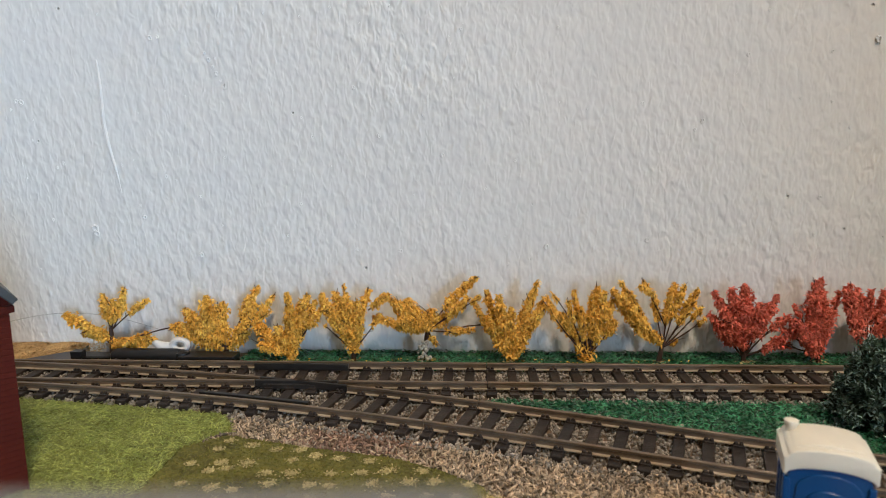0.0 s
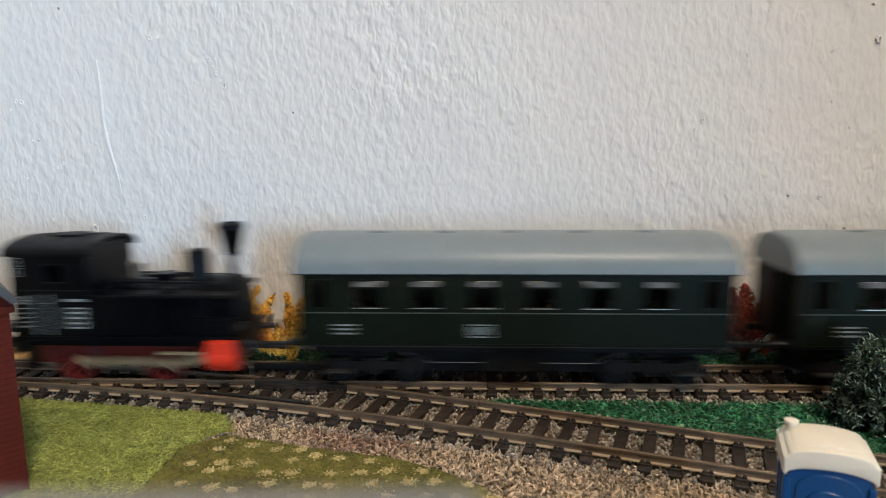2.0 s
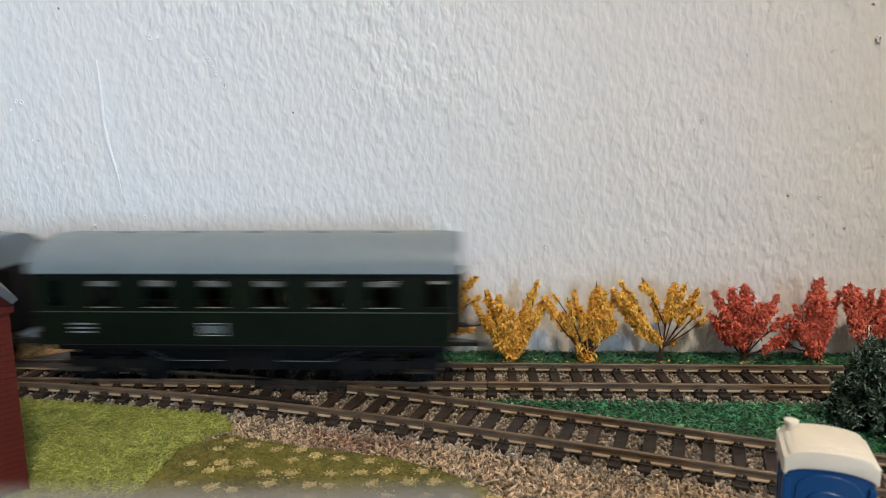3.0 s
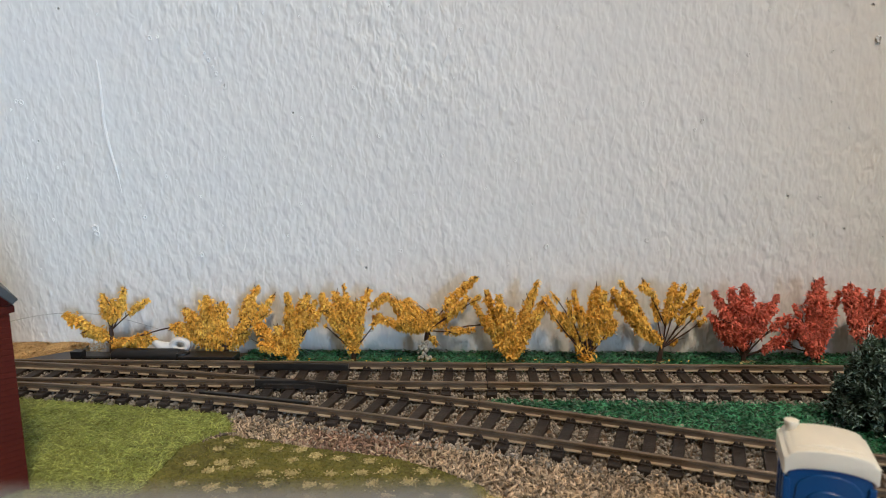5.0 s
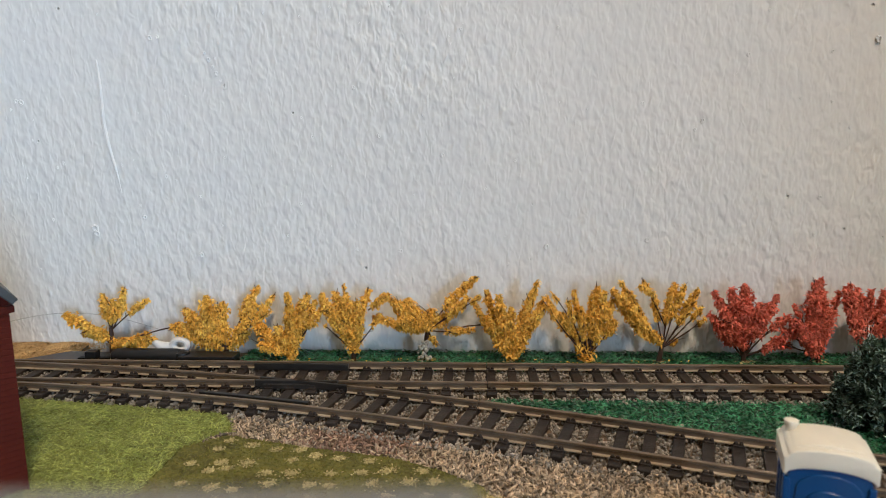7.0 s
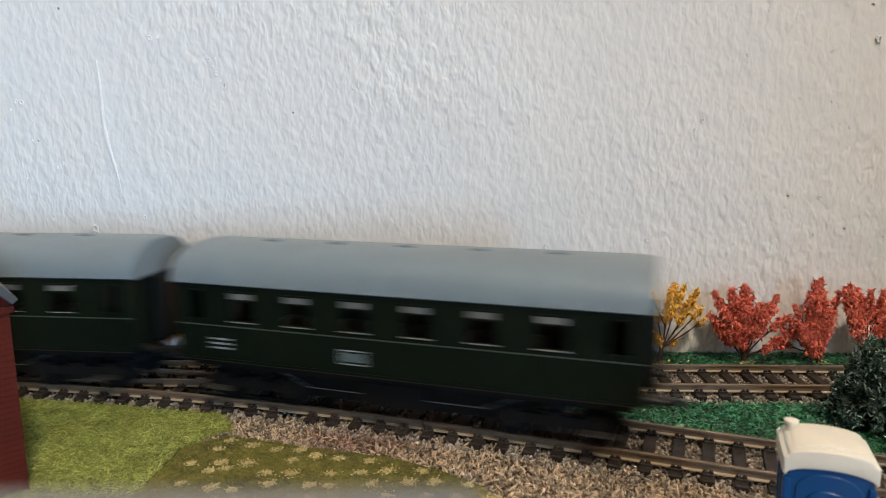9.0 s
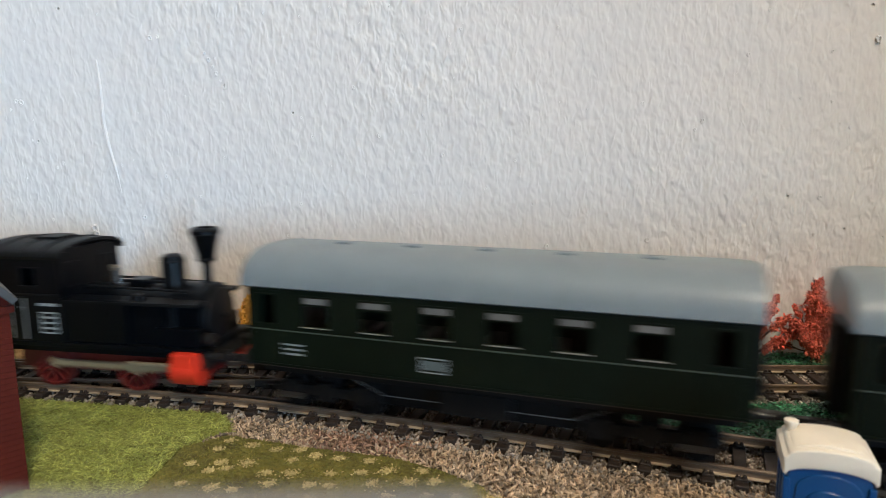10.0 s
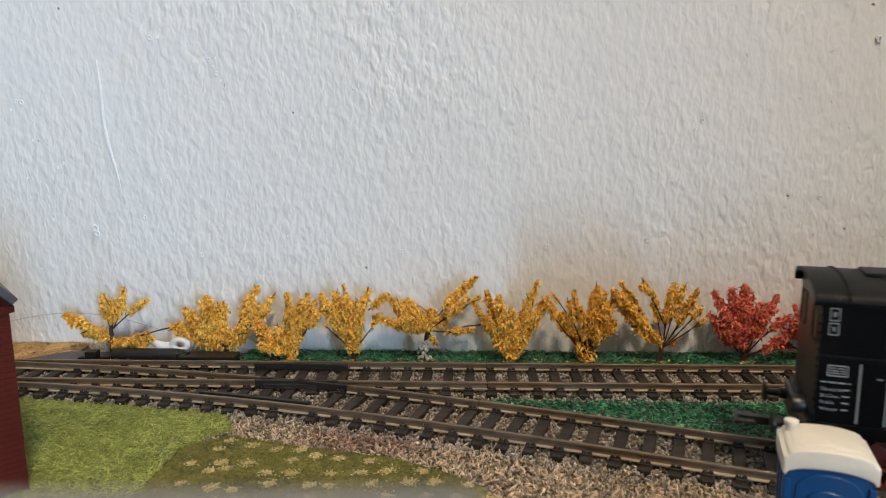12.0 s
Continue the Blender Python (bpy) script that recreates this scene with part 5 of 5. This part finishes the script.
            bars(w, "unreadable pale lettering", -31.6, -25.6, 16.2, 23.4, yy, 5, fill=0.28)
        frame_plate(w, "maker_plate", -31.2, -27.6, 24.6, 26.9, yy, 0.2, M_letter)
        bars(w, "unreadable pale lettering", -30.7, -28.1, 25.0, 26.5, yy, 3, fill=0.4)
        bars(w, "unreadable pale lettering", -16.4, -10.0, 25.2, 26.4, yy, 1, fill=0.7)
        frame_plate(w, "number_plate", -16.0, -10.4, 17.2, 23.6, yy, 0.4, M_letter)
        bars(w, "unreadable pale lettering", -15.4, -11.0, 18.0, 22.8, yy, 3, fill=0.35, ragged=False)
        bars(w, "unreadable pale lettering", -22.6, -21.6, 24.6, 25.1, yy - 0.2 if y < 0 else yy + 0.2, 1, ragged=False)
        for z0, z1 in ((35.9, 38.5), (33.0, 35.5)):
            frame_plate(w, "warning_plate", -31.6, -29.8, z0, z1, yy, 0.16, M_letter)
            bars(w, "unreadable pale mark", -30.9, -30.5, z0 + 0.7, z1 - 0.7, yy, 1, fill=0.8, ragged=False)
    for x in (X0, X1 - 0.8):
        own = bmesh.new()
        for y0, y1, z0, z1 in ((-12.5, 12.5, 14.6, 40.6), (-9.5, 9.5, 40.6, 41.6)):
            box(x, x + 0.8, y0, y1, z0, z1, 0, own)
        w = part("cab_end", own, M_loco, g)
        for y in (-7.5, 7.5):
            frame_plate_x(w, "window_frame", y - 3.1, y + 3.1, 30.3, 37.7, x - 0.1 if x == X0 else x + 0.9, 0.35)
    for k in range(14):
        part("rivet_strip", box(X0 - 0.16, X0 + 0.1, -12.9, -12.4, 15.4 + 1.75 * k, 16.0 + 1.75 * k), M_loco_roof, g)
    part("cab_floor", box(X0 + 0.8, X1 - 0.8, -12.5, 12.5, 14.6, 17.5), M_under, g)
    part("backhead", box(-14, -10, -7, 7, 17.5, 31, 0.8), M_under, g)
    own = bmesh.new()
    n = 18
    rings = []
    for x in (X0 - 1.6, X0 - 1.3, X1 + 1.2, X1 + 1.5):
        k = 0 if abs(x - (X0 + X1) / 2) < 16 else 0.2
        up = [(14.1 * math.cos(math.pi * i / n), 39.8 + 3.8 * math.sin(math.pi * i / n) ** 0.9 - k) for i in range(n + 1)]
        dn = [(y * 0.97, z - 0.9 + k) for y, z in up[::-1]]
        rings.append([own.verts.new((x, y, z)) for y, z in up + dn])
    m = 2 * n + 2
    for a, b in zip(rings, rings[1:]):
        for i in range(m):
            own.faces.new((a[i], b[i], b[(i + 1) % m], a[(i + 1) % m]))
    own.faces.new(rings[0][::-1])
    own.faces.new(rings[-1])
    bmesh.ops.recalc_face_normals(own, faces=own.faces[:])
    roof = part("cab_roof", own, M_loco_roof, g, "dusty black arched roof", smooth=True)
    part("roof_hatch", box(-24, -16, -4.2, 4.2, 42.8, 44.2, 0.4), M_loco_roof, roof)
    for x in (-28.5, -21, -13.5):
        rib = [(14.2 * math.cos(math.pi * i / n), 39.9 + 3.85 * math.sin(math.pi * i / n) ** 0.9) for i in range(n + 1)]
        own = bmesh.new()
        for (y0, z0), (y1, z1) in zip(rib, rib[1:]):
            rod((x, y0, z0), (x, y1, z1), 0.22, 5, own)
        part("roof_seam", own, M_loco_roof, roof)
    # wheels and rods
    wheel = wheel_mesh(R, 2.6, M_loco_red, 10)
    for u in (-17.0, 10.7):
        for y, turn in ((-8.4, 0), (8.4, 180)):
            w = part("wheel", wheel, M_loco_red, g, "red spoked wheel", at=mm(u, y, R, 0, 0, turn))
            WHEELS.append((w, u, y, R, turn, "loco"))
        part("axle", rod((u, -8, R), (u, 8, R), 0.9, 8), M_steel, g)
    rods = []
    for y in (-10.4, 10.4):
        own = box(-14.6, 14.6, -0.4, 0.4, -0.9, 0.9, 0.15)
        for u in (-13.85, 13.85):
            turned([(1.5, -0.55), (1.5, 0.55)], 14, own, Matrix.Translation((u, 0, 0)) @ Matrix.Rotation(math.pi / 2, 4, "X"))
        rods.append((part("coupling_rod", own, M_rod, g, "brass-grey coupling rod", at=mm(-3.15, y, R)), y))
        own = box(-0.6, 20.5, -0.4, 0.4, -1.05, 1.05, 0.15)
        turned([(1.6, -0.6), (1.6, 0.6)], 14, own, Matrix.Rotation(math.pi / 2, 4, "X"))
        rods.append((part("connecting_rod", own, M_rod, g, "brass-grey connecting rod", at=mm(10.7, y * 1.13, R)), y * 1.13))
    return g, rods


def words(parent, text, x, y, z, size):
    """Pale lettering that can be read, facing the near side of the train."""
    c = bpy.data.curves.new("lettering", "FONT")
    c.body, c.size, c.extrude = text, size * MM, 0.02 * MM
    c.materials.append(M_letter)
    ob = new("lettering", c)
    ob.parent = parent
    ob.matrix_basis = mm(x, y, z, 90, 0, 0)
    return ob


def frame_plate_x(parent, name, y0, y1, z0, z1, x, t):
    own = bmesh.new()
    for a, b, c, d in ((y0, y1, z0, z0 + t), (y0, y1, z1 - t, z1), (y0, y0 + t, z0 + t, z1 - t), (y1 - t, y1, z0 + t, z1 - t)):
        box(x - 0.1, x + 0.1, a, b, c, d, 0, own)
    return part(name, own, M_loco_roof, parent)


LOCO, RODS = build_loco()
COACH = build_coach()
COACH_2 = copy_thing(COACH, COACH.matrix_basis)
COACH["label"] = "dark green model passenger coach coupled to the locomotive"
COACH_2["label"] = "dark green model passenger coach at the train's end"
for coach in (COACH, COACH_2):
    for o in coach.children_recursive:
        if o.name.startswith("wheel"):
            loc = o.matrix_basis.translation * 1000
            WHEELS.append((o, loc.x, loc.y, COACH_R, 0 if loc.y < 0 else 180, "coach"))


# ---- motion: the train runs out to the left, the turnout is thrown, and it is pushed back over the branch ----
RUN = [(0.0, 540.0), (0.9, 351.0), (1.2, 289.5), (1.5, 227.8), (1.7, 183.0), (2.1, 99.5), (2.5, 14.2), (2.6, -9.0), (3.0, -99.2), (3.2, -142.0),
       (3.8, -272.0), (4.4, -395.0), (5.0, -490.0), (5.5, -535.0), (5.9, -545.0), (6.2, -545.0), (6.6, -520.0), (7.0, -455.0), (7.4, -372.0), (8.0, -249.0), (8.4, -165.0), (8.8, -84.5),
       (9.1, -28.0), (9.5, 50.6), (10.0, 116.5), (10.4, 170.0), (10.8, 225.0), (11.2, 270.0), (11.4, 292.5), (11.6, 314.4), (11.8, 330.8), (12.0, 337.2)]


def travel(t):
    """Where the locomotive's middle is along the track, in millimetres from the toe of the turnout."""
    ts, ss = [a for a, _ in RUN], [b for _, b in RUN]
    i = max(0, min(len(RUN) - 2, int(np.searchsorted(ts, t, side="right")) - 1))

    def slope(k):
        a, b = max(0, k - 1), min(len(RUN) - 1, k + 1)
        return (ss[b] - ss[a]) / (ts[b] - ts[a])

    h = ts[i + 1] - ts[i]
    u = (t - ts[i]) / h
    return ((2 * u ** 3 - 3 * u * u + 1) * ss[i] + (u ** 3 - 2 * u * u + u) * h * slope(i)
            + (3 * u * u - 2 * u ** 3) * ss[i + 1] + (u ** 3 - u * u) * h * slope(i + 1))


def on_track(line, s, pivot):
    xa, ya, _ = line(s - pivot)
    xb, yb, _ = line(s + pivot)
    return mm((xa + xb) / 2, (ya + yb) / 2, 0, 0, 0, math.degrees(math.atan2(yb - ya, xb - xa)))


def motions():
    times = [i / 10 for i in range(121)]
    for car, shift, pivot, slack in ((LOCO, 0.0, 14.0, 1.2), (COACH, 114.7, 41.0, 0.0), (COACH_2, 256.2, 41.0, 0.0)):
        # the coupling is drawn out while the locomotive pulls and closed up while it pushes
        walk(car, [(t, on_track(main_line if t < 6.15 else branch_line, travel(t) + shift - slack * min(1.0, max(0.0, 6.6 - t)), pivot)) for t in times])
    fine = [i / 30 for i in range(361)]
    for w, u, y, r, turn, _ in WHEELS:
        rows = []
        for t in fine:
            a = math.degrees(travel(t) / r)
            rows.append((t, mm(u, y, r) @ pose(0, 0, 0, 0, a, 0) @ pose(0, 0, 0, 0, 0, turn)))
        walk(w, rows)
    for ob, y in RODS:
        rows = []
        for t in fine:
            a = travel(t) / LOCO_R + (0 if y < 0 else math.pi / 2)
            dx, dz = 2.6 * math.sin(a), 2.6 * math.cos(a)
            if ob.name.startswith("coupling"):
                rows.append((t, mm(-3.15 + dx, y, LOCO_R + dz)))
            else:
                tilt = math.degrees(math.asin((LOCO_R + dz - 9.4) / 20.0))
                rows.append((t, mm(10.7 + dx, y, LOCO_R + dz, 0, tilt, 0)))
        walk(ob, rows)
    walk(LEVER, [(t, mm(-22.2 if t < 5.95 else -17.2, -1.6, 2.7)) for t in (0.0, 5.8, 5.9, 6.0, 6.1, 12.0)])


motions()
